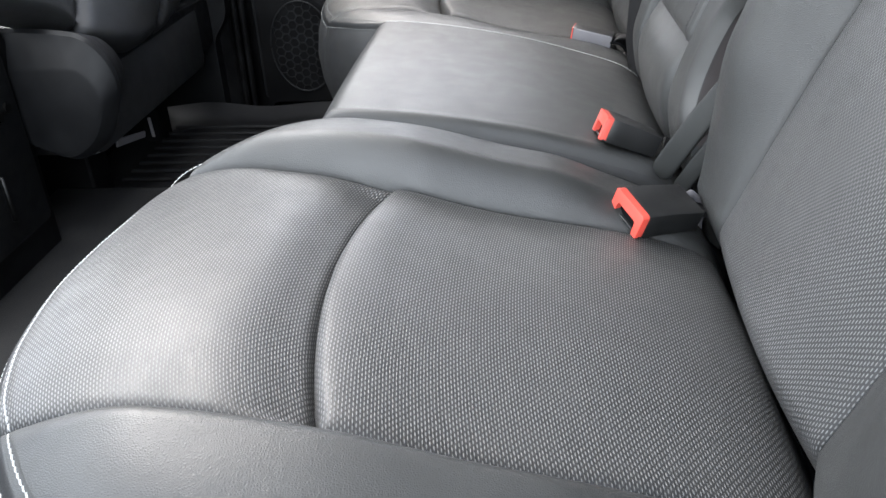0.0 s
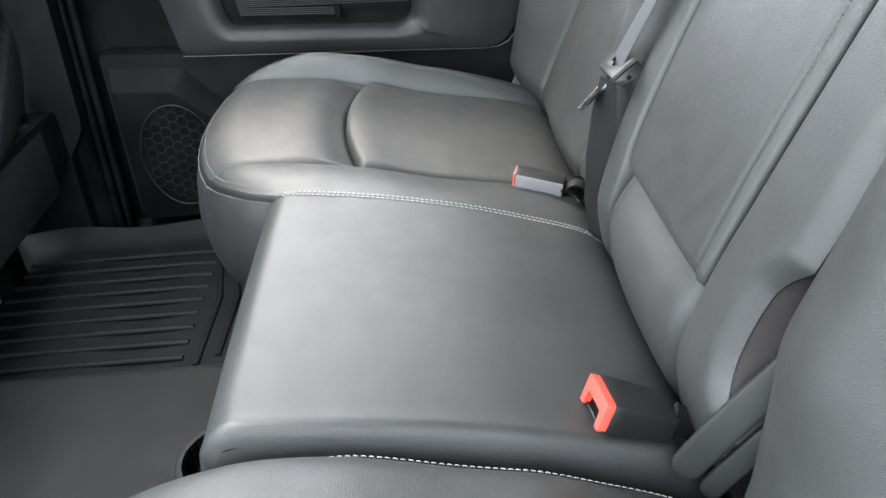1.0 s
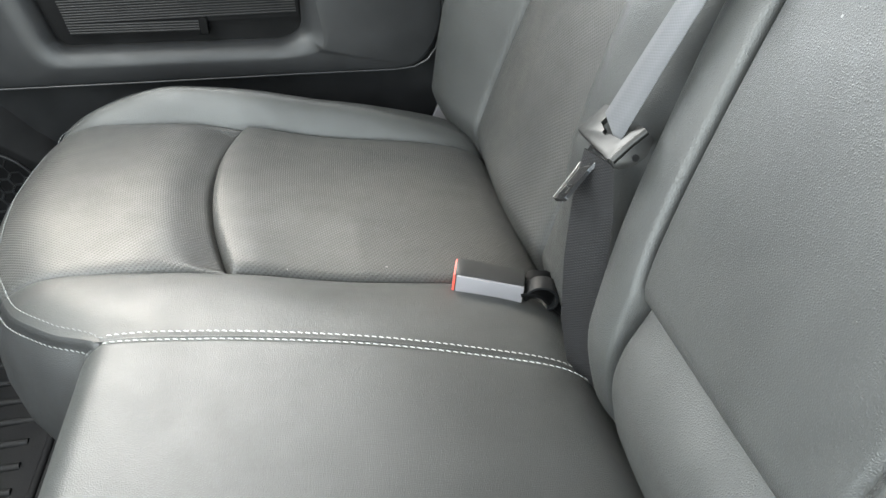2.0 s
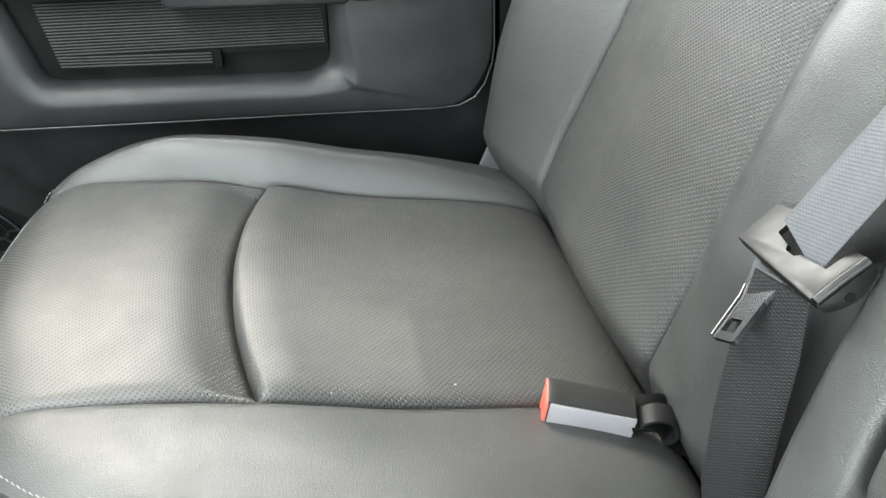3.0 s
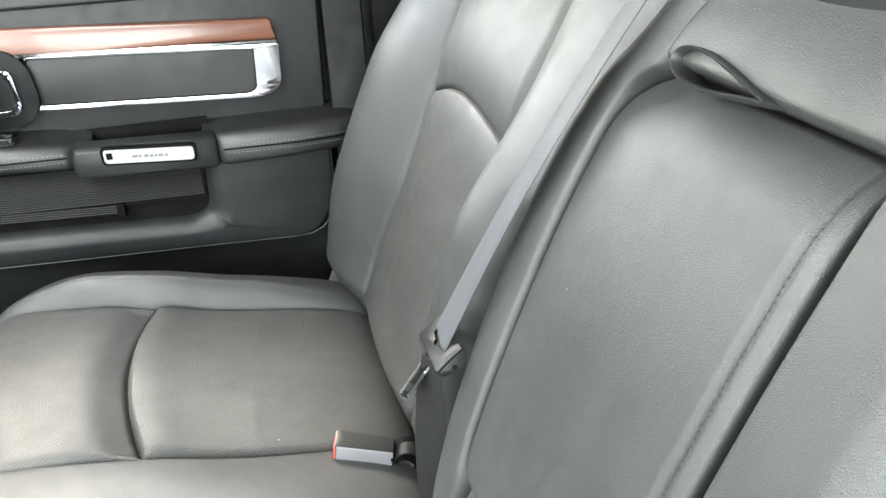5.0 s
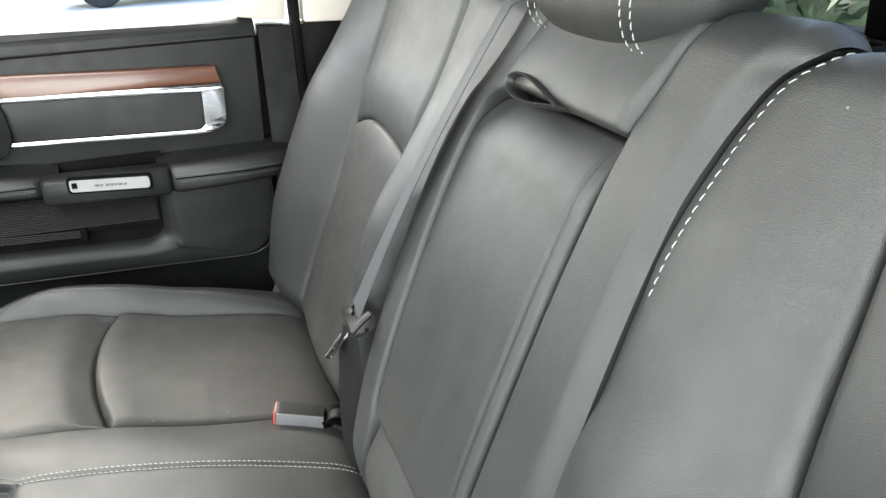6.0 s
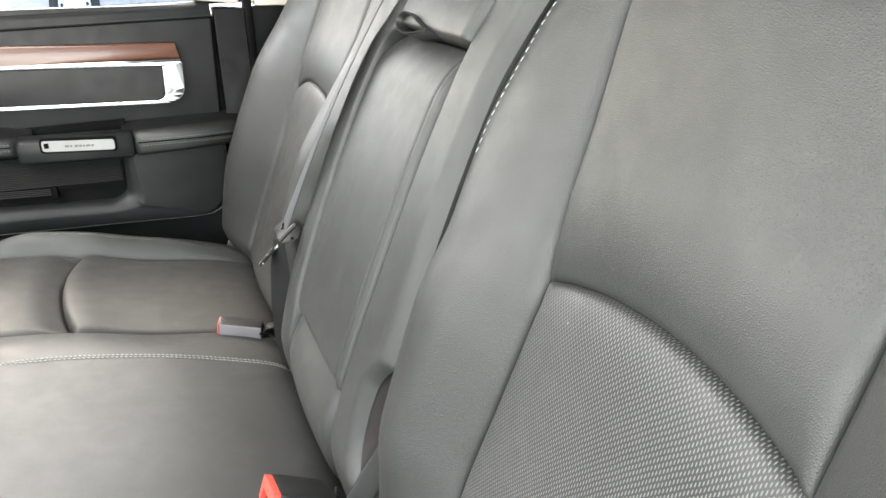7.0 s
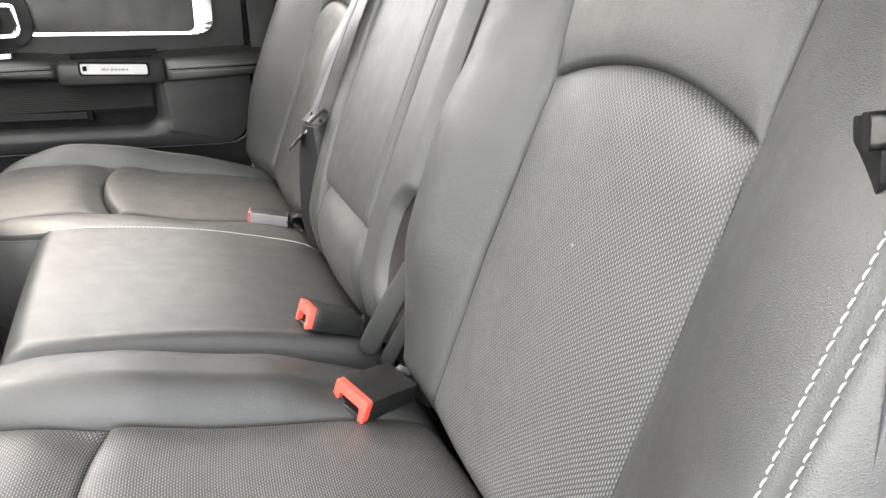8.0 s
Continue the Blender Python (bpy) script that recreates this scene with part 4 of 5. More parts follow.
# middle seat: narrow black buckle
mb, mm = buckle("narrow black seat belt buckle, red button, beside the fold", (-0.0656, -0.1231, 0.2822), (-0.929, -0.012, 0.371), (0.365, 0.145, 0.92), 0.0515, 0.0402, 0.022, BUCKLE_BLACK)
ribbon("stalk", [(mm @ Vector((-0.06, 0, 0)), (0, -0.5, 1)), (mm @ Vector((-0.085, 0, -0.004)), (0.1, -0.4, 1)), (mm @ Vector((-0.11, 0, -0.012)), (0.3, 0, 1))], 0.024, 0.005, BELT_DARK, mb, "dark webbing stalk")
# far seat: grey-sided buckle
fb, fm = buckle("black seat belt buckle with pale grey side cover", (-0.0732, 0.2566, 0.2628), (-0.949, 0.279, 0.144), (0.12, -0.103, 0.987), 0.0573, 0.0215, 0.0262, BUCKLE_BLACK, BUCKLE_GREY, False, -0.0035)
ribbon("stalk", [(fm @ Vector((-0.055, 0, 0.002)), (0, 0, 1)), (fm @ Vector((-0.064, -0.001, 0.006)), (0.2, -0.3, 1)), (fm @ Vector((-0.073, -0.004, 0.004)), (0.8, -0.6, 0.5)), (fm @ Vector((-0.082, -0.007, -0.004)), (0.9, -0.8, -0.1)), (fm @ Vector((-0.092, -0.005, -0.012)), (0.6, -0.8, 0.6)), (fm @ Vector((-0.112, 0, -0.022)), (0.4, -0.2, 1))], 0.025, 0.0045, TRIM_DARK, fb, "twisted dark webbing stalk")
ring_rows = []
for i in range(23):
    a = math.pi * (0.15 + 1.75 * i / 22)
    c, q = math.cos(a), math.sin(a)
    ring_rows.append((fm @ Vector((-0.0715 + 0.0125 * c, 0.004 - 0.006 * i / 22, -0.001 + 0.0125 * q)), fm.to_3x3() @ Vector((c, 0, q))))
ribbon("stalk_loop", ring_rows, 0.015, 0.0026, TRIM, fb, "loop of dark webbing")

# middle shoulder belt
belt = thing("seat_belt", "grey shoulder belt with steel tongue hanging across the seat back", "seat belt", (0.05, 0.17, 0.3))
TOP, LOW = Vector((0.152, 0.114, 0.692)), Vector((0.0155, 0.175, 0.412))
BN = Vector((-0.86, 0.26, 0.48))
rows = []
for i in range(25):
    t = i / 24
    p = TOP.lerp(LOW, t) + Vector((-0.006, 0.0, 0.003)) * math.sin(math.pi * t)
    rows.append((p, BN + Vector((0, -0.22, 0)) * t * t))
rows.insert(0, (TOP + Vector((0.03, -0.012, 0.018)), (-0.5, -0.1, 0.85)))
rows.insert(0, (TOP + Vector((0.07, -0.02, 0.008)), (0.1, -0.1, 1)))
ribbon("webbing", rows, 0.0365, 0.0016, BELT_GREY, belt, "grey woven webbing")
low_rows = [((0.006, 0.171, 0.398), (-0.92, -0.20, 0.2)), ((0.003, 0.168, 0.365), (-0.80, -0.50, 0.1)), ((0.0, 0.165, 0.325), (-0.75, -0.60, 0.1)),
            ((-0.002, 0.161, 0.28), (-0.78, -0.55, 0.1)), ((0.004, 0.156, 0.225), (-0.85, -0.45, 0.1))]
ribbon("lower_webbing", [((x, y - 0.003, z), n) for (x, y, z), n in low_rows], 0.032, 0.0016, BELT_DARK, belt, "dark lower webbing")
# tongue: a slotted steel hood with rolled ends and a blade that hangs from its front edge
tm = local((0.0036, 0.1746, 0.4040), (-0.054, -0.989, 0.141), (-0.62, 0.12, 0.77))
hood = [(-0.0325, 0.0), (0.0305, 0.0), (0.0325, 0.003), (0.0325, 0.026), (0.024, 0.026), (0.024, 0.0125), (0.006, 0.0115), (0.005, 0.0085), (-0.003, 0.0085), (-0.004, 0.0115), (-0.016, 0.0125), (-0.016, 0.026), (-0.0325, 0.023)]
solid("tongue_hood", moved(prism(rounded(hood, 0.0012, 2), "z", -0.0030, 0.0), tm), STEEL, belt, "satin steel hood with slot", 0.0008, 2)
solid("hood_lip", moved(prism(rounded([(-0.0005, 0.0), (0.0022, 0.0), (0.0022, -0.0075), (-0.0005, -0.0075)], 0.001, 3), "x", -0.031, 0.0315), tm), STEEL, belt, "folded front lip", 0.0006, 1)
for s in (1,):
    ear = rounded([(0.0, -0.0015), (0.026, -0.0015), (0.027, -0.008), (0.017, -0.0135), (0.008, -0.0125), (0.0, -0.008)], 0.003, 4)
    solid("ear", moved(prism(ear, "x", s * 0.0325 - 0.0015, s * 0.0325 + 0.0015), tm), STEEL, belt, "rounded side ear", 0.0009, 2)
    tube("ear_roll", [tm @ Vector((s * 0.0325, 0.001, -0.002)), tm @ Vector((s * 0.0325, 0.014, -0.0015)), tm @ Vector((s * 0.0325, 0.026, -0.002))], 0.0024, STEEL, belt, "", 10)
    solid("rivet", moved(prism([(0.012 + 0.0022 * math.cos(a), -0.0095 + 0.0022 * math.sin(a)) for a in np.linspace(0, 2 * math.pi, 13)[:-1]], "x", s * 0.0338 - 0.0006, s * 0.0338 + 0.0006), tm), TRIM_DARK, belt, "dark rivet hole")
blade_m = local((-0.0178, 0.1655, 0.3730), (-0.73, -0.415, -0.54), (-0.68, 0.26, 0.72))
blade_o = rounded([(-0.046, -0.017), (-0.032, -0.0115), (-0.024, -0.0085), (0.0, -0.008), (0.0, 0.008), (-0.024, 0.0085), (-0.032, 0.0115), (-0.046, 0.017)], [0.001, 0.004, 0.004, 0.002, 0.002, 0.004, 0.004, 0.001], 3)
blade_i = rounded([(-0.0115, -0.0040), (-0.0110, -0.0045), (-0.0080, -0.0045), (-0.0045, -0.0045), (-0.0045, 0.0045), (-0.0080, 0.0045), (-0.0110, 0.0045), (-0.0115, 0.0040)], 0.0006, 3)
tube("blade_edge", [blade_m @ Vector(p) for p in ((-0.030, -0.0105, 0.0008), (-0.024, -0.0082, 0.0010), (-0.001, -0.0076, 0.0010))], 0.0012, POLISHED, belt, "bright rolled edge", 8)
solid("tongue_blade", moved(prism(blade_o, "z", -0.0012, 0.0012, blade_i), blade_m), POLISHED, belt, "steel latch blade with square hole", 0.0004, 1)

# folded lap straps that come out of the split between the seats
lap = thing("lap_strap", "folded dark webbing straps tucked into the gap between the seats", "seat belt", (-0.02, -0.165, 0.25))
for base, tip, width in (((-0.018, -0.159, 0.247), (0.062, -0.174, 0.374), 0.0205), ((-0.002, -0.166, 0.234), (0.066, -0.182, 0.342), 0.0150)):
    base, tip = Vector(base), Vector(tip)
    r, rings = [], []
    along = (tip - base).normalized()
    for i in range(25):
        t = (i / 24) ** 1.6
        p = base.lerp(tip, t) + Vector((-0.004, -0.002, 0.003)) * math.sin(math.pi * t)
        face = Vector((-0.30, -0.85, 0.35 + 0.3 * t * t))
        face = (face - along * face.dot(along)).normalized()
        side = along.cross(face)
        # the folded end is rounded, and the strap is plump across
        k = math.sqrt(max(1 - (1 - min(t / 0.07, 1)) ** 2, 0.02))
        ring = []
        for j in range(20):
            a = 2 * math.pi * j / 20
            c, q = math.cos(a), math.sin(a)
            ring.append(p + side * (width / 2 * k * math.copysign(abs(c) ** 0.35, c)) + face * (0.0036 * k ** 0.6 * math.copysign(abs(q) ** 0.45, q)))
        rings.append(ring)
        r.append((p, face))
    loft("strap", rings, STRAP, lap, "dark smooth strap", True)
tube("strap_edge", [Vector(p) + Vector((0.0035, -0.003, -0.0045)) for p, n in r[3:20]], 0.0007, THREAD_GREY, lap, "pale woven edge", 6)

# near outer belt
outer_belt = thing("seat_belt", "grey outer shoulder belt running past its dark guide", "seat belt", (0.05, -0.63, 0.3))
ob_rows = []
for i in range(15):
    t = i / 14
    ob_rows.append((Vector((0.026, -0.656, 0.20)).lerp(Vector((0.062, -0.628, 0.535)), t), (-0.70, 0.70, 0.1)))
ribbon("webbing", ob_rows, 0.041, 0.0016, BELT_GREY, outer_belt, "grey woven webbing")
gm = local((0.066, -0.612, 0.530), (0, 0.2, 1), (-0.8, 0.5, 0.2))
solid("guide", moved(prism(rounded([(-0.014, -0.003), (-0.010, -0.014), (0.013, -0.017), (0.015, 0.013), (-0.006, 0.012)], [0.006, 0.006, 0.004, 0.004, 0.010], 4), "z", -0.004, 0.008), gm), TRIM, outer_belt, "dark plastic belt guide", 0.002, 2)
solid("tongue", moved(prism(rounded([(0.004, -0.019), (0.017, -0.021), (0.017, -0.010), (0.004, -0.010)], 0.003, 4), "z", 0.006, 0.0125), gm), STEEL, outer_belt, "steel tongue", 0.001, 1)


# ---- the far door ----
door = thing("rear_door", "closed black rear door panel with wood trim, chrome frame and padded armrest", "car door", (-0.3, 0.72, 0.0))
DX0 = -0.655


# lower board: hollow behind the pocket
solid("kick_panel", prism(rounded([(DX0, 0.02), (0.02, 0.02), (0.008, 0.31), (-0.04, 0.268), (-0.20, 0.276), (DX0, 0.299)], 0.01, 3), "y", 0.722, 0.76), TRIM, door, "plain dark lower panel", 0.002, 1)
ring_o = [(-0.548, 0.425), (-0.522, 0.2905), (-0.170, 0.2745), (-0.028, 0.2675), (0.004, 0.312), (0.004, 0.425)]
ring_b = [(-0.492, 0.425), (-0.462, 0.3125), (-0.180, 0.2985), (-0.132, 0.304), (-0.140, 0.372), (-0.140, 0.425)]
ring_c = [(-0.478, 0.425), (-0.452, 0.3200), (-0.182, 0.3065), (-0.150, 0.316), (-0.153, 0.369), (-0.153, 0.425)]
ring_i = [(-0.464, 0.425), (-0.441, 0.3290), (-0.185, 0.3155), (-0.165, 0.326), (-0.163, 0.366), (-0.163, 0.425)]


def ring_at(pts, radii, y):
    return [(x, y, z) for x, z in rounded(pts, radii, 8)]


RO, RB, RI = [0.004, 0.012, 0.02, 0.03, 0.03, 0.004], [0.004, 0.03, 0.02, 0.045, 0.03, 0.004], [0.004, 0.016, 0.02, 0.018, 0.016, 0.004]
loft("map_panel", [ring_at(ring_o, RO, 0.730), ring_at([(x + (0.0015 if x < -0.3 else -0.0015), z + 0.0015 * (z < 0.4)) for x, z in ring_o], RO, 0.7075), ring_at([(x + (0.004 if x < -0.3 else -0.004), z + 0.004 * (z < 0.4)) for x, z in ring_o], RO, 0.7060),
                   ring_at([(x - 0.006, z - 0.004) for x, z in ring_b], RB, 0.7045), ring_at(ring_b, RB, 0.7043), ring_at(ring_c, RB, 0.7080), ring_at(ring_i, RI, 0.7150), ring_at(ring_i, RI, 0.7290)], TRIM_SOFT, door, "soft black panel with a dished pocket rim", False, 1.2)
bead = [(0.004, 0.425), (0.004, 0.332), (0.002, 0.314), (-0.006, 0.292), (-0.017, 0.278), (-0.034, 0.2705), (-0.060, 0.2695), (-0.170, 0.2750), (-0.350, 0.2827), (-0.505, 0.2900), (-0.520, 0.2910)]
tube("edge_bead", [(x, 0.7085, z) for x, z in bead], 0.0011, BEAD, door, "fine bead along the panel edge", 8)
# the shade inside the pocket is put into its near-black backing
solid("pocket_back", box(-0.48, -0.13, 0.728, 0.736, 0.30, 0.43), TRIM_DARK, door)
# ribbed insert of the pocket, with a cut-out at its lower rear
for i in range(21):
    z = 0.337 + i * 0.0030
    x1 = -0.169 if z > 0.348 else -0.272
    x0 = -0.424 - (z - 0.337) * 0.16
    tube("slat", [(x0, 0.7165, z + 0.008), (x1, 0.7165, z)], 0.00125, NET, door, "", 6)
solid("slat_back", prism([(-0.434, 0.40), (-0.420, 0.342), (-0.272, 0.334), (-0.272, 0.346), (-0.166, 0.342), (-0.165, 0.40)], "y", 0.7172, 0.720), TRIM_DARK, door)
solid("stop", box(-0.281, -0.271, 0.711, 0.720, 0.332, 0.352), TRIM_DARK, door, "", 0.001, 1)


# armrest: padded ends and a lower pull handle between
def bar(name, rows, material, label="", flip=False):
    """A moulding swept along x: rows of (x, outline of (y, z))."""
    verts, faces = [], []
    for x, o in rows:
        verts += [(x, y, z) for y, z in o]
    k = len(rows[0][1])
    for i in range(len(rows) - 1):
        for j in range(k):
            a, b = i * k + j, i * k + (j + 1) % k
            faces.append((a, b, b + k, a + k))
    faces.append(tuple(range(k))[::-1])
    faces.append(tuple(range((len(rows) - 1) * k, len(rows) * k)))
    return link_mesh(name, verts, faces, material, door, label, None, True, 0.7)


def arm_outline(face, top, low, back_z):
    return rounded([(face, low), (face - 0.002, (low + top) / 2), (face + 0.004, top), (0.755, back_z), (0.755, low)], [0.006, 0.01, 0.010, 0.002, 0.002], 4)


rear_rows = [(x, arm_outline(f, t, l, t + 0.012)) for x, f, t, l in ((-0.158, 0.719, 0.430, 0.398), (-0.146, 0.706, 0.430, 0.394), (-0.139, 0.696, 0.430, 0.392), (-0.130, 0.692, 0.432, 0.391), (-0.05, 0.692, 0.432, 0.392), (0.01, 0.700, 0.431, 0.393), (0.04, 0.710, 0.428, 0.395))]
bar("armrest_pad", rear_rows, LEATHER_DOOR, "stitched padded armrest")
front_rows = [(x, arm_outline(f, t, l, t + 0.012)) for x, f, t, l in ((-0.545, 0.712, 0.452, 0.424), (-0.50, 0.700, 0.450, 0.421), (-0.40, 0.693, 0.446, 0.415), (-0.325, 0.693, 0.441, 0.410), (-0.316, 0.697, 0.438, 0.410), (-0.308, 0.706, 0.438, 0.412), (-0.292, 0.719, 0.438, 0.415))]
bar("armrest_pad", front_rows, LEATHER_DOOR, "stitched padded armrest")
pull_rows = [(x, rounded([(f, l), (f - 0.002, (l + t) / 2), (f + 0.003, t), (0.716, t + 0.004), (0.716, l)], [0.004, 0.008, 0.006, 0.004, 0.004], 4)) for x, f, t, l in ((-0.314, 0.692, 0.433, 0.402), (-0.309, 0.6885, 0.436, 0.399), (-0.147, 0.6885, 0.431, 0.391), (-0.142, 0.692, 0.429, 0.393))]
bar("pull_handle", pull_rows, TRIM_SOFT, "soft black pull handle")
solid("handle_cup", box(-0.300, -0.150, 0.7395, 0.757, 0.39, 0.4465), TRIM_DARK, door)
# badge: pale metal plate with unreadable lettering
solid("badge_frame", prism(rounded([(-0.2795, 0.4150), (-0.1665, 0.4065), (-0.1665, 0.4290), (-0.2795, 0.4375)], 0.005, 4), "y", 0.6822, 0.690), TRIM_DARK, door, "dark badge surround", 0.0012, 2)
solid("badge", prism(rounded([(-0.276, 0.4175), (-0.170, 0.4095), (-0.170, 0.4265), (-0.276, 0.4345)], 0.004, 4), "y", 0.6805, 0.686), BADGE, door, "pale metal badge", 0.0008, 1)
for k, (x, l) in enumerate(((-0.243, 0.006), (-0.2355, 0.003), (-0.229, 0.005), (-0.2225, 0.004), (-0.217, 0.003), (-0.2125, 0.006), (-0.205, 0.004))):
    zc = 0.4215 - (x + 0.223) * 0.075
    solid("badge_mark", box(x, x + l, 0.6796, 0.6808, zc - 0.0016, zc + 0.0016), BUCKLE_GREY, door)
solid("badge_mark", box(-0.273, -0.266, 0.6796, 0.6808, 0.4225, 0.4305), TRIM_DARK, door)
for z, rows_x in ((0.418, (-0.128, 0.035)), (0.408, (-0.128, 0.035)), (0.436, (-0.52, -0.322)), (0.426, (-0.52, -0.322))):
    xs = np.linspace(*rows_x, 20)
    face = curve([(-0.545, 0.7095), (-0.50, 0.698), (-0.40, 0.6910), (-0.316, 0.6910), (-0.13, 0.6900), (-0.05, 0.6898), (0.01, 0.6978), (0.04, 0.7078)])
    stitches("stitching", [(x, float(face(x)) + 0.0002, z + (-0.00 if x > -0.2 else 0.0) - (x - rows_x[0]) * 0.02) for x in xs], [(0, -1, 0.2)] * 20, door, length=0.0036, gap=0.0018, width=0.0007, material=THREAD_GREY)

for x0, x1, z in ((-0.134, 0.035, 0.4135), (-0.53, -0.320, 0.4315)):
    xs = np.linspace(x0, x1, 16)
    tube("seam_groove", [(x, float(face(x)) + 0.0003, z - (x - x0) * 0.02) for x in xs], 0.0012, TRIM_DARK, door, "", 6)

# upper panel, chrome frame, wood strip and padded insert
upper = [(DX0, 0.44), (0.006, 0.44), (0.012, 0.622), (DX0, 0.640)]
bm = prism(upper, "y", 0.742, 0.765)
solid("upper_panel", bm, TRIM_SOFT, door, "soft black upper panel", 0.004, 2)
solid("sill_cap", prism(rounded([(0.735, 0.600), (0.738, 0.618), (0.748, 0.626), (0.770, 0.626), (0.770, 0.590)], 0.004, 3), "x", DX0, 0.012), TRIM_SOFT, door, "", 0.001, 1)


def strip(name, pts_lo, pts_hi, y0, y1, material, label="", bevel=0.002):
    out = list(pts_lo) + list(pts_hi)[::-1]
    return solid(name, prism(out, "y", y0, y1), material, door, label, bevel, 2)


strip("wood_strip", [(-0.60, 0.5625), (-0.30, 0.5470), (-0.047, 0.5385)], [(-0.60, 0.592), (-0.30, 0.5765), (-0.052, 0.5645)], 0.727, 0.744, WOOD, "glossy brown wood strip", 0.004)
strip("chrome_frame", [(-0.60, 0.5585), (-0.30, 0.5430), (-0.047, 0.5335)], [(-0.60, 0.5625), (-0.30, 0.5468), (-0.047, 0.5383)], 0.728, 0.744, CHROME, "bright chrome line", 0.0008)
frame_o = rounded([(-0.345, 0.4805), (-0.070, 0.4665), (-0.048, 0.4780), (-0.045, 0.5330), (-0.345, 0.5460)], [0.002, 0.012, 0.012, 0.003, 0.002], 4)
frame_i = rounded([(-0.345, 0.4855), (-0.088, 0.4725), (-0.079, 0.4785), (-0.077, 0.5300), (-0.345, 0.5425)], [0.002, 0.008, 0.008, 0.004, 0.002], 4)
solid("chrome_frame", prism(frame_o, "y", 0.728, 0.744, frame_i), CHROME, door, "bright chrome frame", 0.0015, 2)
solid("padded_insert", prism(rounded([(-0.345, 0.4868), (-0.090, 0.4740), (-0.080, 0.4795), (-0.078, 0.5285), (-0.345, 0.5415)], 0.006, 4), "y", 0.731, 0.746), TRIM_SOFT, door, "padded black insert", 0.005, 3)
# latch handle in its bezel
bez_o = rounded([(-0.475, 0.462), (-0.360, 0.462), (-0.338, 0.487), (-0.342, 0.535), (-0.360, 0.556), (-0.475, 0.566)], 0.012, 4)
solid("handle_bezel", prism(bez_o, "y", 0.722, 0.745), TRIM, door, "black handle surround", 0.004, 2)
hb_o = rounded([(-0.465, 0.480), (-0.366, 0.480), (-0.358, 0.490), (-0.362, 0.534), (-0.465, 0.545)], 0.008, 4)
hb_i = rounded([(-0.460, 0.486), (-0.372, 0.486), (-0.366, 0.493), (-0.370, 0.528), (-0.460, 0.538)], 0.006, 4)
solid("handle_frame", prism(hb_o, "y", 0.716, 0.728, hb_i), CHROME, door, "chrome handle frame", 0.0015, 2)
solid("handle_well", prism(hb_i, "y", 0.7235, 0.725), CHROME, door)
handle = [(-0.470, 0.501), (-0.398, 0.495), (-0.386, 0.500), (-0.384, 0.512), (-0.392, 0.522), (-0.470, 0.532)]
loft("door_handle", [[(x, y, 0.5135 + (z - 0.5135) * k) for x, z in rounded(handle, 0.006, 4)] for y, k in ((0.722, 0.80), (0.714, 0.92), (0.706, 1.0), (0.701, 0.93), (0.6985, 0.70))], CHROME, door, "chrome latch handle", True, 0.9)
# window switch on the armrest
sw = rounded([(-0.438, 0.702), (-0.376, 0.702), (-0.372, 0.724), (-0.438, 0.728)], 0.005, 4)
sw_i = rounded([(-0.434, 0.705), (-0.380, 0.705), (-0.377, 0.721), (-0.434, 0.724)], 0.004, 4)
solid("switch_frame", prism(sw, "z", 0.448, 0.4565, sw_i), CHROME, door, "chrome switch surround", 0.0008, 1)
solid("switch_plate", prism(sw_i, "z", 0.447, 0.4545), TRIM_DARK, door)
solid("window_switch", prism(rounded([(-0.428, 0.708), (-0.392, 0.708), (-0.392, 0.719), (-0.428, 0.720)], 0.003, 3), "z", 0.454, 0.4590), TRIM, door, "black rocker switch", 0.0015, 2)
tube("switch_mark", [(-0.404, 0.711, 0.4592), (-0.400, 0.716, 0.4592)], 0.0008, THREAD, door, "", 6)

# ledge and loudspeaker in the door's front lower corner
face_o = [(-0.645, 0.02), (-0.455, 0.02), (-0.468, 0.170), (-0.502, 0.197), (-0.549, 0.236), (-0.645, 0.243)]
back_o = [(-0.645, 0.02), (-0.435, 0.02), (-0.445, 0.190), (-0.477, 0.226), (-0.520, 0.279), (-0.645, 0.287)]
LR = [0.002, 0.002, 0.01, 0.006, 0.006, 0.002]
# darker plastic than the door's: shade beside the pillar is put into the colour
loft("speaker_ledge", [ring_at(back_o, LR, 0.738), ring_at(back_o, LR, 0.7270), ring_at([(x, z - 0.0015) for x, z in back_o], LR, 0.7255),
                       ring_at([(x, z + 0.003) for x, z in face_o], LR, 0.7105), ring_at([(x, z) for x, z in face_o], LR, 0.7085), ring_at([(x + (0.004 if x < -0.6 else -0.003), z - 0.003) for x, z in face_o], LR, 0.7080)], TRIM_DARK, door, "moulded speaker housing with sloped ledge", True, 0.9)
cx, cz, rx, rz = -0.560, 0.128, 0.062, 0.088
rim = [(cx + rx * math.cos(a), cz + rz * math.sin(a)) for a in np.linspace(0, 2 * math.pi, 41)[:-1]]
speaker = solid("speaker_grille", prism(rim, "y", 0.7060, 0.7125), TRIM_DARK, door, "dark oval loudspeaker grille with honeycomb")
tube("grille_rim", [(x, 0.7052, z) for x, z in rim + rim[:1]], 0.0020, TRIM_SATIN, speaker, "raised oval rim", 8)
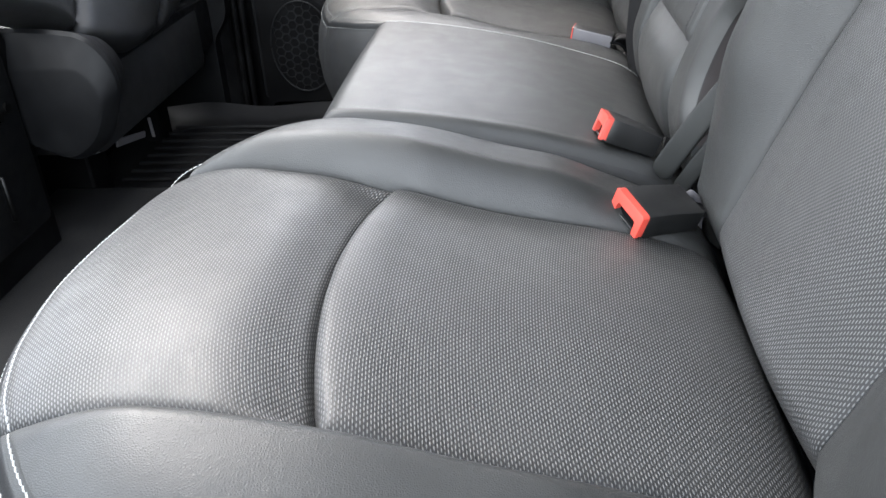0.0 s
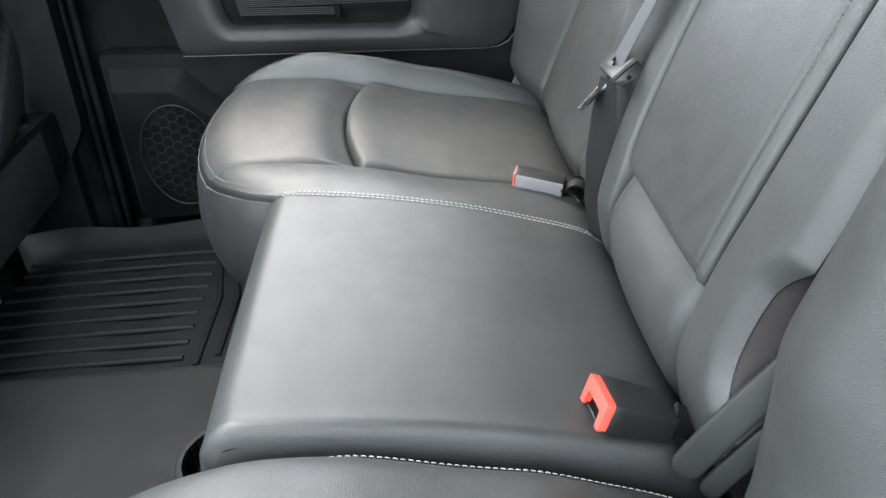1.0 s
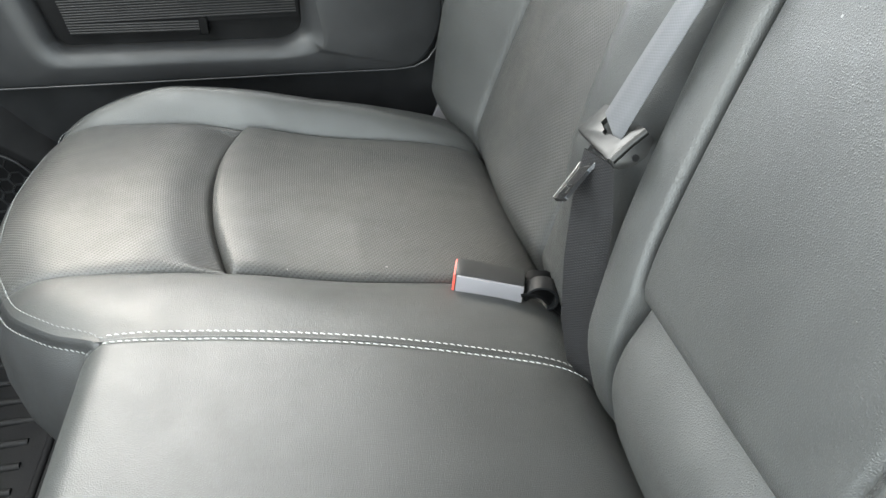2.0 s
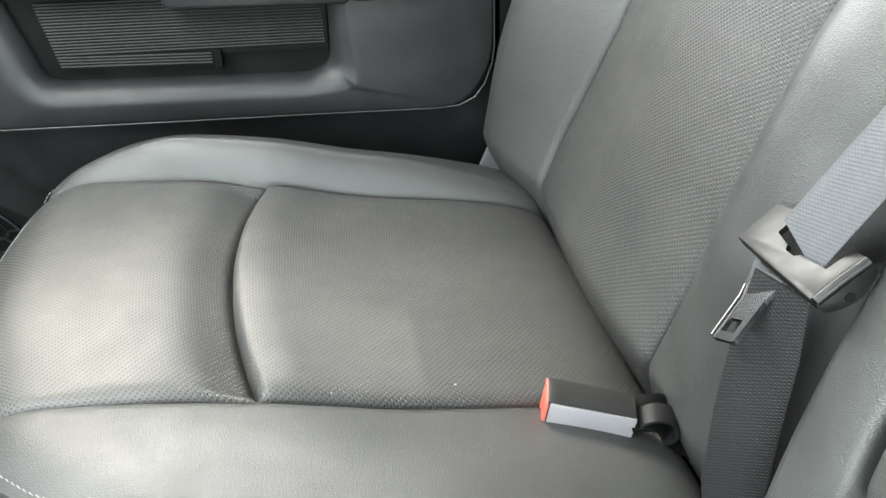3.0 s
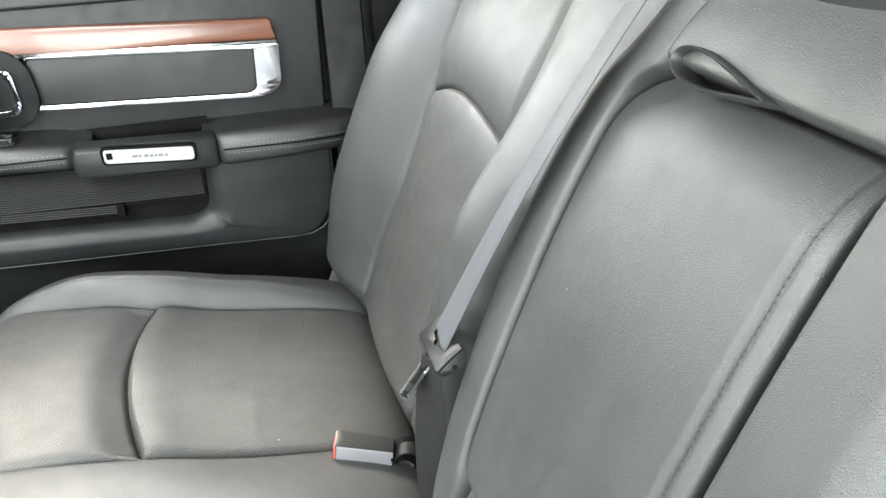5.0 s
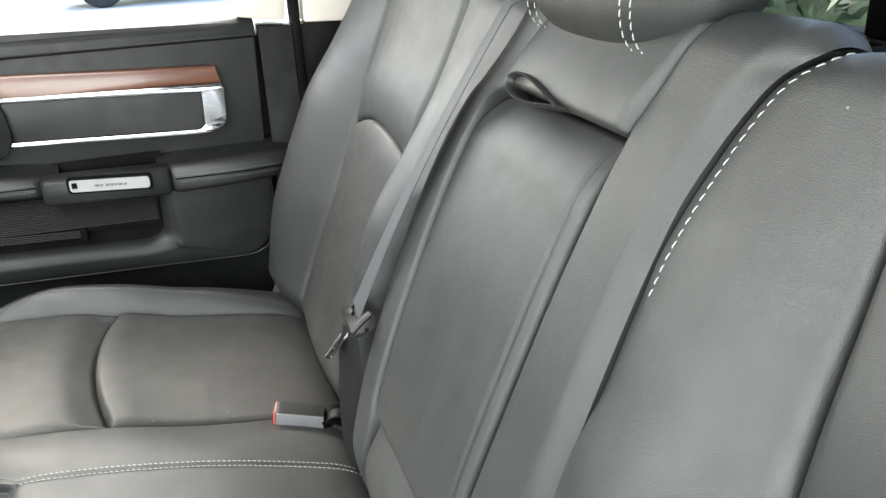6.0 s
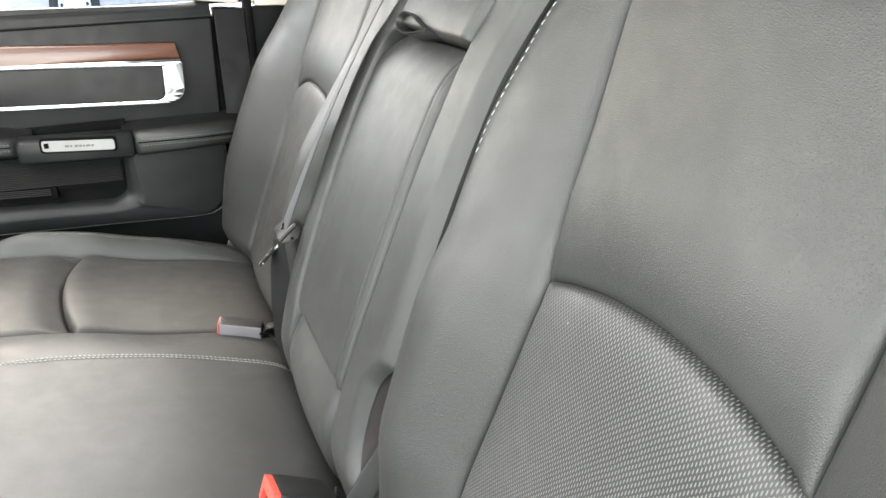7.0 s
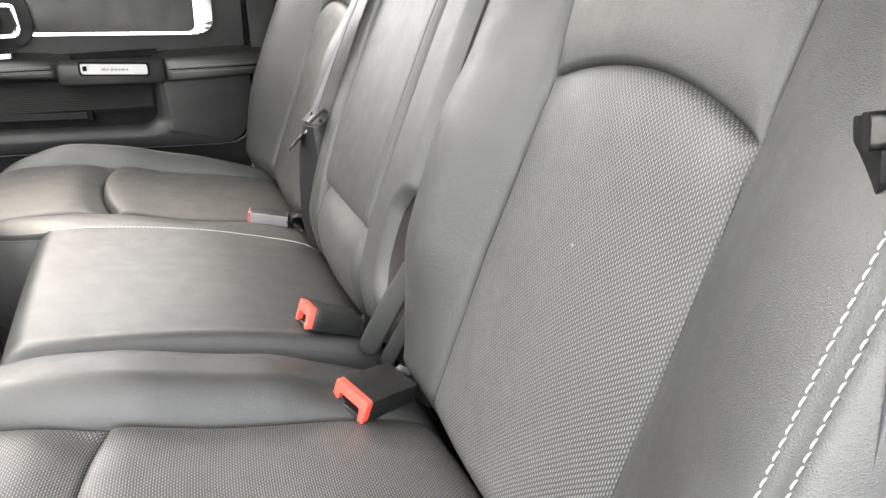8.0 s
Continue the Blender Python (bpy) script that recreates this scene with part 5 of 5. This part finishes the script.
for i in range(-4, 5):
    for j in range(-6, 7):
        hx, hz = cx + i * 0.0150, cz + j * 0.0172 + (0.0086 if i % 2 else 0)
        if ((hx - cx) / (rx - 0.007)) ** 2 + ((hz - cz) / (rz - 0.007)) ** 2 < 1:
            o = [(hx + 0.0098 * math.cos(a), hz + 0.0098 * math.sin(a)) for a in np.linspace(0, 2 * math.pi, 7)[:-1]]
            q = [(hx + 0.0084 * math.cos(a), hz + 0.0084 * math.sin(a)) for a in np.linspace(0, 2 * math.pi, 7)[:-1]]
            solid("honeycomb_cell", prism(o, "y", 0.7038, 0.7062, q), TRIM_SATIN, speaker, "")


# ---- the cab round the bench ----
def wall(name, bm, material, label, bevel=0.0):
    ob = solid(name, bm, material, None, "", bevel, 2)
    return tagged(ob, label, "cab", "", "structure")


wall("floor", box(-1.95, 0.42, -0.80, 0.80, -0.06, -0.012), CARPET, "dark carpeted cab floor")
# the hole is invented, to let the overhead fill light through
wall("ceiling", prism([(-1.95, -0.80), (0.42, -0.80), (0.42, 0.80), (-1.95, 0.80)], "z", 1.05, 1.09, [(-1.02, -0.36), (-0.47, -0.36), (-0.47, 0.36), (-1.02, 0.36)]), LINER, "pale grey headliner with a hole added for the overhead fill")
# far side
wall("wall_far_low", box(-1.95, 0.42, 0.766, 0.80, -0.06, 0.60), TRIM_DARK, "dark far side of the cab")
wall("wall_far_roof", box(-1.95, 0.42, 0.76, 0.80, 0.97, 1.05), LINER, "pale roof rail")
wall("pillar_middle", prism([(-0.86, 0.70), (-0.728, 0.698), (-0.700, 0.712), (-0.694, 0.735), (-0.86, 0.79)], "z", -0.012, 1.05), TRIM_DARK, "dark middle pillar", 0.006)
wall("pillar_cover", prism(rounded([(-0.86, -0.01), (-0.722, -0.01), (-0.7215, 0.154), (-0.690, 0.198), (-0.684, 0.40), (-0.670, 1.05), (-0.86, 1.05)], [0.002, 0.002, 0.01, 0.02, 0.03, 0.002, 0.002], 4), "y", 0.672, 0.702), TRIM, "dark middle pillar trim with a kinked edge", 0.005)
for k, x in enumerate((-0.688, -0.672)):
    tube_wall = tube("door_seal" if k else "pillar_seal", [(x - 0.004, 0.716, -0.01), (x, 0.716, 0.3), (x + 0.004, 0.728, 0.62), (x + 0.004, 0.74, 1.04)], 0.007, TRIM_DARK, None)
    tagged(tube_wall, "black rubber door seal", "seal", "", "structure")
wall("pillar_rear_low", prism([(0.016, 0.02), (0.30, 0.02), (0.30, 0.612), (0.064, 0.612), (0.016, 0.616)], "y", 0.737, 0.78), TRIM, "black rear pillar trim", 0.004)
wall("pillar_seal", box(0.066, 0.080, 0.728, 0.76, 0.2, 1.0), TRIM_DARK, "black rubber seal", 0.004)
wall("pillar_door_top", prism([(-0.012, 0.628), (0.060, 0.618), (0.075, 1.05), (-0.01, 1.05)], "y", 0.738, 0.79), BEIGE, "beige door frame cover", 0.006)
wall("pillar_rear_top", prism([(0.084, 0.614), (0.42, 0.60), (0.42, 1.05), (0.094, 1.05)], "y", 0.728, 0.79), BEIGE, "beige rear pillar cover", 0.006)
# rear wall with its window
wall("wall_rear_low", box(0.37, 0.42, -0.80, 0.80, -0.06, 0.66), TRIM_DARK, "dark rear wall")
wall("wall_rear_top", box(0.37, 0.42, -0.80, 0.80, 0.98, 1.05), LINER, "pale rear header")
for y0, y1 in ((-0.80, -0.66), (0.66, 0.80)):
    wall("wall_rear_side", box(0.37, 0.42, y0, y1, 0.66, 0.98), BEIGE, "beige rear corner")
rear_window = thing("rear_window", "rear window with black sliding frame, hedge behind", "window", (0.39, 0, 0.66))
rear_window["kind"] = "structure"
for y0, y1 in ((-0.66, -0.055), (-0.050, 0.235), (0.240, 0.66)):
    g = solid("pane", box(0.395, 0.399, y0, y1, 0.66, 0.98), GLASS, rear_window, "clear pane")
    g.visible_shadow = False
for y in (-0.078, -0.029, 0.21, 0.26):
    solid("frame_bar", box(0.383, 0.405, y - 0.011, y + 0.011, 0.66, 0.98), TRIM_DARK, rear_window, "black frame bar", 0.003, 2)
# near side: front door closed, rear door open
wall("wall_near_front", box(-1.95, -0.70, -0.80, -0.766, -0.06, 0.60), TRIM_DARK, "dark near side of the cab")
wall("pillar_middle_near", prism([(-0.74, -0.012), (-0.66, -0.012), (-0.66, 1.05), (-0.76, 1.05)], "y", -0.80, -0.74), TRIM, "dark middle pillar trim", 0.006)
wall("wall_near_roof", box(-1.95, 0.42, -0.80, -0.76, 0.99, 1.05), LINER, "pale roof rail")
wall("wall_near_rear", box(0.12, 0.42, -0.80, -0.72, -0.06, 1.05), TRIM, "dark rear pillar")
wall("sill_near", box(-0.70, 0.12, -0.80, -0.72, -0.06, 0.0), TRIM, "dark door sill", 0.006)
wall("sill_far", box(-0.65, 0.10, 0.708, 0.765, -0.03, -0.002), TRIM, "dark door sill", 0.006)
# front
wall("wall_front", box(-1.99, -1.95, -0.80, 0.80, -0.06, 0.55), TRIM_DARK, "dark dashboard side of the cab")

# ---- floor mat ----
mat = thing("floor_mat", "black ribbed rubber floor mat with raised rim", "floor mat", (-0.6, 0.4, 0.0))
MX0, MX1, MY1 = -0.85, -0.34, 0.669


def mat_z(x, y):
    rim_d = np.minimum(np.minimum(x - MX0, MX1 - x), np.minimum(MY1 - y, 10))
    return 0.004 + (0.022 + 0.003 * np.sin(x * 23)) * np.clip(1 - rim_d / 0.034, 0, 1) ** 1.3 + 0.002 * np.sin(x * 31 + y * 9)


sheet("tray", lambda a, b: (MX0 + (MX1 - MX0) * a, 0.285 + (MY1 - 0.285) * b, mat_z(MX0 + (MX1 - MX0) * a, 0.285 + (MY1 - 0.285) * b), a, b), 50, 40, RUBBER, mat, ease=False)
for i in range(9):
    y = 0.325 + i * 0.034
    tube("rib", [(MX0 + 0.05, y, 0.006), (-0.535, y, 0.006), (-0.50, y, 0.005)], 0.0045, RUBBER, mat, "", 8, True, 0.9)
for i in range(5):
    x = -0.480 + i * 0.026
    tube("rib", [(x, 0.305 + 0.016 * i, 0.006), (x + 0.004, 0.46, 0.006), (x - 0.02, 0.60 - 0.02 * i, 0.006)], 0.0045, RUBBER, mat, "", 8, True, 0.9)
# raised middle over the tunnel
hump = thing("tunnel_mat", "flat dusty grey rubber mat over the floor tunnel", "floor mat", (-0.6, 0.0, 0.0))


def hump_f(a, b):
    x = -0.86 + (0.64) * a
    y = -0.32 + 0.625 * b
    t = np.clip(np.minimum(y + 0.32, 0.305 - y) / 0.035, 0, 1)
    return x, y, 0.002 + 0.030 * (t * t * (3 - 2 * t)) + 0.0 * x, x, y


sheet("cover", hump_f, 30, 60, DUSTY, hump, ease=False)
near_mat = thing("floor_mat", "black rubber floor mat in the near footwell", "floor mat", (-0.6, -0.5, 0.0))
solid("tray", box(-0.86, -0.34, -0.70, -0.31, -0.011, 0.004), RUBBER, near_mat, "", 0.003, 1)

# ---- cup holder at the middle seat's front ----
cup = thing("cup_holder", "round black cup holder under the middle seat's front edge", "cup holder", (-0.35, -0.03, 0.17))
ring = [(-0.345 + 0.044 * math.cos(a), -0.035 + 0.044 * math.sin(a)) for a in np.linspace(0, 2 * math.pi, 33)[:-1]]
ring_i = [(-0.345 + 0.038 * math.cos(a), -0.035 + 0.038 * math.sin(a)) for a in np.linspace(0, 2 * math.pi, 33)[:-1]]
solid("ring", prism(ring, "z", 0.04, 0.175, ring_i), TRIM, cup, "smooth black ring", 0.002, 2)
solid("base", prism(ring_i, "z", 0.04, 0.05), TRIM_DARK, cup)
solid("housing", prism(rounded([(-0.36, -0.10), (-0.27, -0.10), (-0.27, 0.05), (-0.36, 0.05)], 0.03, 5), "z", -0.01, 0.12), TRIM_DARK, cup, "", 0.006, 2)

# ---- front passenger seat, seen from behind ----
fseat = thing("front_seat", "black leather front seat seen from behind, with side hinge cover", "car seat", (-0.75, 0.36, 0.0))


back_low = curve([(0.03, 0.352), (0.10, 0.326), (0.165, 0.298), (0.195, 0.272), (0.23, 0.252), (0.27, 0.238), (0.33, 0.220), (0.42, 0.212), (0.50, 0.209), (0.70, 0.206)])


def fback(a, b):
    y = 0.03 + 0.635 * a
    low = back_low(y)
    z = low + (0.86 - low) * b
    left, right = 0.197 + 1.4 * (z - 0.297), 0.393 + 1.8 * (z - 0.227)
    x = -0.702 - 0.17 * b
    x = x - 0.050 * np.clip(1 - b / 0.06, 0, 1) ** 2.0
    x = x - 0.012 * dip(y - left, 0.016) - 0.007 * dip(y - left, 0.004)
    x = x - 0.006 * dip(y - right, 0.012) - 0.006 * dip(y - right, 0.004)
    x = x + 0.014 * wave((y - left) / (right - left))
    x = x - 0.05 * np.clip((y - right) / 0.24, 0, 1) ** 1.6
    return x, y, z, y, z


sheet("back_cover", fback, 170, 80, LEATHER_SIDE, fseat, "smooth black back cover with sewn lobes", ease=False)
solid("back_core", prism(rounded([(-0.86, 0.36), (-0.77, 0.36), (-0.90, 0.86), (-0.96, 0.86)], 0.03, 4), "y", 0.10, 0.55), LEATHER_SIDE, fseat, "", 0.01, 2)
solid("lower_shroud", prism(rounded([(0.190, 0.133), (0.268, 0.138), (0.44, 0.140), (0.668, 0.152), (0.668, 0.235), (0.30, 0.25), (0.200, 0.275), (0.195, 0.25)], 0.015, 4), "x", -0.86, -0.722), TRIM, fseat, "dark plastic shroud", 0.01, 3)
hinge_o = [(-0.80, 0.322), (-0.717, 0.319), (-0.665, 0.312), (-0.639, 0.281), (-0.632, 0.244), (-0.662, 0.172), (-0.711, 0.146), (-0.745, 0.158), (-0.80, 0.20)]
hinge_i = [(-0.80, 0.279), (-0.725, 0.278), (-0.672, 0.277), (-0.654, 0.258), (-0.648, 0.236), (-0.672, 0.182), (-0.711, 0.156), (-0.745, 0.166), (-0.80, 0.205)]
HR = [0.004, 0.02, 0.025, 0.02, 0.03, 0.03, 0.02, 0.02, 0.004]


def hinge_ring(pts, y):
    return [(x, y, z) for x, z in rounded(pts, HR, 5)]


loft("hinge_cover", [hinge_ring([(-0.73 + (x + 0.73) * 0.72, 0.235 + (z - 0.235) * 0.72) for x, z in hinge_o], 0.185), hinge_ring([(-0.73 + (x + 0.73) * 0.93, 0.235 + (z - 0.235) * 0.93) for x, z in hinge_o], 0.135), hinge_ring(hinge_o, 0.116), hinge_ring([(a[0] * 0.9 + b[0] * 0.1, a[1] * 0.9 + b[1] * 0.1) for a, b in zip(hinge_o, hinge_i)], 0.110),
                     hinge_ring(hinge_i, 0.096), hinge_ring([(x - 0.006, 0.225 + (z - 0.225) * 0.9) for x, z in hinge_i], 0.0935)], TRIM, fseat, "rounded dark plastic hinge cover", True, 0.5)
solid("seat_rail", box(-1.25, -0.80, 0.27, 0.33, -0.012, 0.10), TRIM_DARK, fseat, "", 0.004, 1)
solid("seat_rail", box(-1.25, -0.80, 0.53, 0.58, -0.012, 0.10), TRIM_DARK, fseat, "", 0.004, 1)
bm = prism([(0.276, 0.098), (0.368, 0.078), (0.372, 0.087), (0.279, 0.110)], "x", -0.752, -0.748)
solid("rail_end", bm, BUCKLE_GREY, fseat, "pale rail end plate", 0.001, 1)
solid("rail_pin", prism([(0.395, 0.100), (0.398, 0.066), (0.401, 0.066), (0.3985, 0.100)], "x", -0.752, -0.748), BUCKLE_GREY, fseat, "pale pin")
solid("rail_clip", prism([(0.562, 0.128), (0.578, 0.142), (0.580, 0.124), (0.574, 0.116)], "x", -0.742, -0.738), BUCKLE_GREY, fseat, "small pale clip", 0.001, 1)
solid("seat_pan", box(-1.25, -0.72, 0.18, 0.62, 0.12, 0.24), LEATHER_SIDE, fseat, "", 0.02, 2)
tagged(solid("floor_label", box(-0.905, -0.850, 0.535, 0.570, -0.0125, -0.009), THREAD, None), "small pale strip on the floor under the seat", "strip")

# console
console = thing("console", "black centre console rear end with sockets", "console", (-0.9, 0.0, 0.0))
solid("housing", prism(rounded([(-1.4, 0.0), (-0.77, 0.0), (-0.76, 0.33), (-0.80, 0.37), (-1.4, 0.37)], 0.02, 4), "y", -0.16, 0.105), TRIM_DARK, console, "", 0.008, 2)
solid("rear_panel", prism(rounded([(-0.14, 0.08), (0.085, 0.08), (0.085, 0.30), (-0.14, 0.30)], 0.01, 4), "x", -0.766, -0.757), TRIM, console, "glossy dark socket panel", 0.003, 2)
for y, z in ((0.045, 0.232), (0.062, 0.238), (0.028, 0.228)):
    solid("socket", prism([(y + 0.005 * math.cos(a), z + 0.007 * math.sin(a)) for a in np.linspace(0, 2 * math.pi, 13)[:-1]], "x", -0.758, -0.754), STEEL, console, "small bright socket")
solid("grab_bar", box(-0.760, -0.752, 0.008, 0.014, 0.11, 0.17), STEEL, console, "thin pale bar", 0.002, 1)

# ---- outside ----
GROUND = -0.42
gnd = solid("ground", box(-400, 400, -400, 400, GROUND - 0.05, GROUND), CONCRETE)
tagged(gnd, "pale concrete yard reaching to the horizon", "ground", "", "structure")


def wheel(parent, x, y, r):
    prof = [(0.0, 0.40), (0.02, 0.60), (0.0, 0.64), (-0.015, 0.80), (0.0, 0.97), (0.03, 1.0), (0.17, 1.0), (0.19, 0.9), (0.19, 0.5)]
    def disc(name, pr, material, owner, label=""):
        verts, faces = [], []
        n = 40
        for d, rr in pr:
            for k in range(n):
                a = 2 * math.pi * k / n
                verts.append((x + r * rr * math.cos(a), y + d, GROUND + r + r * rr * math.sin(a)))
        for i in range(len(pr) - 1):
            for k in range(n):
                q, w = i * n + k, i * n + (k + 1) % n
                faces.append((q, w, w + n, q + n))
        return link_mesh(name, verts, faces, material, owner, label, None, True, 0.6)
    tyre = disc("tyre", prof[2:], TYRE, parent, "black tyre")
    rim = disc("rim", [(0.0, 0.66), (0.02, 0.62), (0.012, 0.45), (0.0, 0.2), (0.0, 0.001)], RIM, parent, "pale wheel cover with dark holes")
    for k in range(10):
        a = 2 * math.pi * k / 10
        hx, hz = x + r * 0.5 * math.cos(a), GROUND + r + r * 0.5 * math.sin(a)
        solid("hole", prism([(hx + 0.022 * math.cos(b), hz + 0.03 * math.sin(b)) for b in np.linspace(0, 2 * math.pi, 9)[:-1]], "y", y - 0.012, y + 0.02), TYRE, rim)


car = thing("parked_car", "silver parked car across the pale yard", "car", (CARX, CARY, GROUND))
side = [(-2.0, 0.30), (-1.95, 0.75), (-1.2, 0.90), (-0.6, 1.30), (0.9, 1.32), (1.6, 0.92), (2.2, 0.80), (2.25, 0.30)]
solid("body", prism(rounded([(CARX + x * 1.2, GROUND + z * 1.05) for x, z in side], 0.12, 5), "y", CARY, CARY + 1.5), CARPAINT, car, "", 0.05, 3)
solid("sill", box(CARX - 2.2, CARX + 2.5, CARY + 0.02, CARY + 1.48, GROUND + 0.24, GROUND + 0.40), TRIM_DARK, car, "dark lower sill", 0.03, 2)
solid("side_glass", prism(rounded([(CARX - 0.95, GROUND + 1.0), (CARX - 0.52, GROUND + 1.3), (CARX + 0.85, GROUND + 1.31), (CARX + 1.2, GROUND + 1.0)], 0.05, 4), "y", CARY - 0.006, CARY + 0.01), TRIM_DARK, car, "dark side glass")
for wx in (-1.25, 1.35):
    wheel(car, CARX + wx * 1.2, CARY - 0.03, 0.355)

# hedge behind the truck
rng = np.random.default_rng(5)
hedge = thing("hedge", "dense dark green leafy hedge", "hedge", (5.2, 5.0, GROUND))
tube("stem", [(5.3, 5.0, GROUND), (5.3, 5.0, 1.2)], 0.06, BARK, hedge)
verts, faces = [], []
for i in range(16000):
    c = Vector((4.4 + rng.random() * 1.0, -2.0 + rng.random() * 14, GROUND + 0.05 + rng.random() ** 0.8 * 3.4))
    c.x += 0.35 * noise.noise(c * 0.9)
    if noise.noise(c * 1.6) < -0.28:
        continue
    d = Vector(rng.normal(size=3)).normalized()
    e = d.cross(Vector(rng.normal(size=3))).normalized()
    s = 0.06 + 0.07 * rng.random()
    b = len(verts)
    verts += [c - d * s, c + e * s * 0.5, c + d * s, c - e * s * 0.5 + d.cross(e) * s * 0.3]
    faces += [(b, b + 1, b + 2), (b, b + 2, b + 3)]
lv = link_mesh("leaves", verts, faces, LEAF, hedge, "", None, False)
lv["kind"] = "stuff"
core = cushion_block(5.5, 5.0, 1.2, 0.5, 7.2, 1.7, 16, 5)
link_mesh("inner_growth", core[0], core[1], LEAF, hedge)
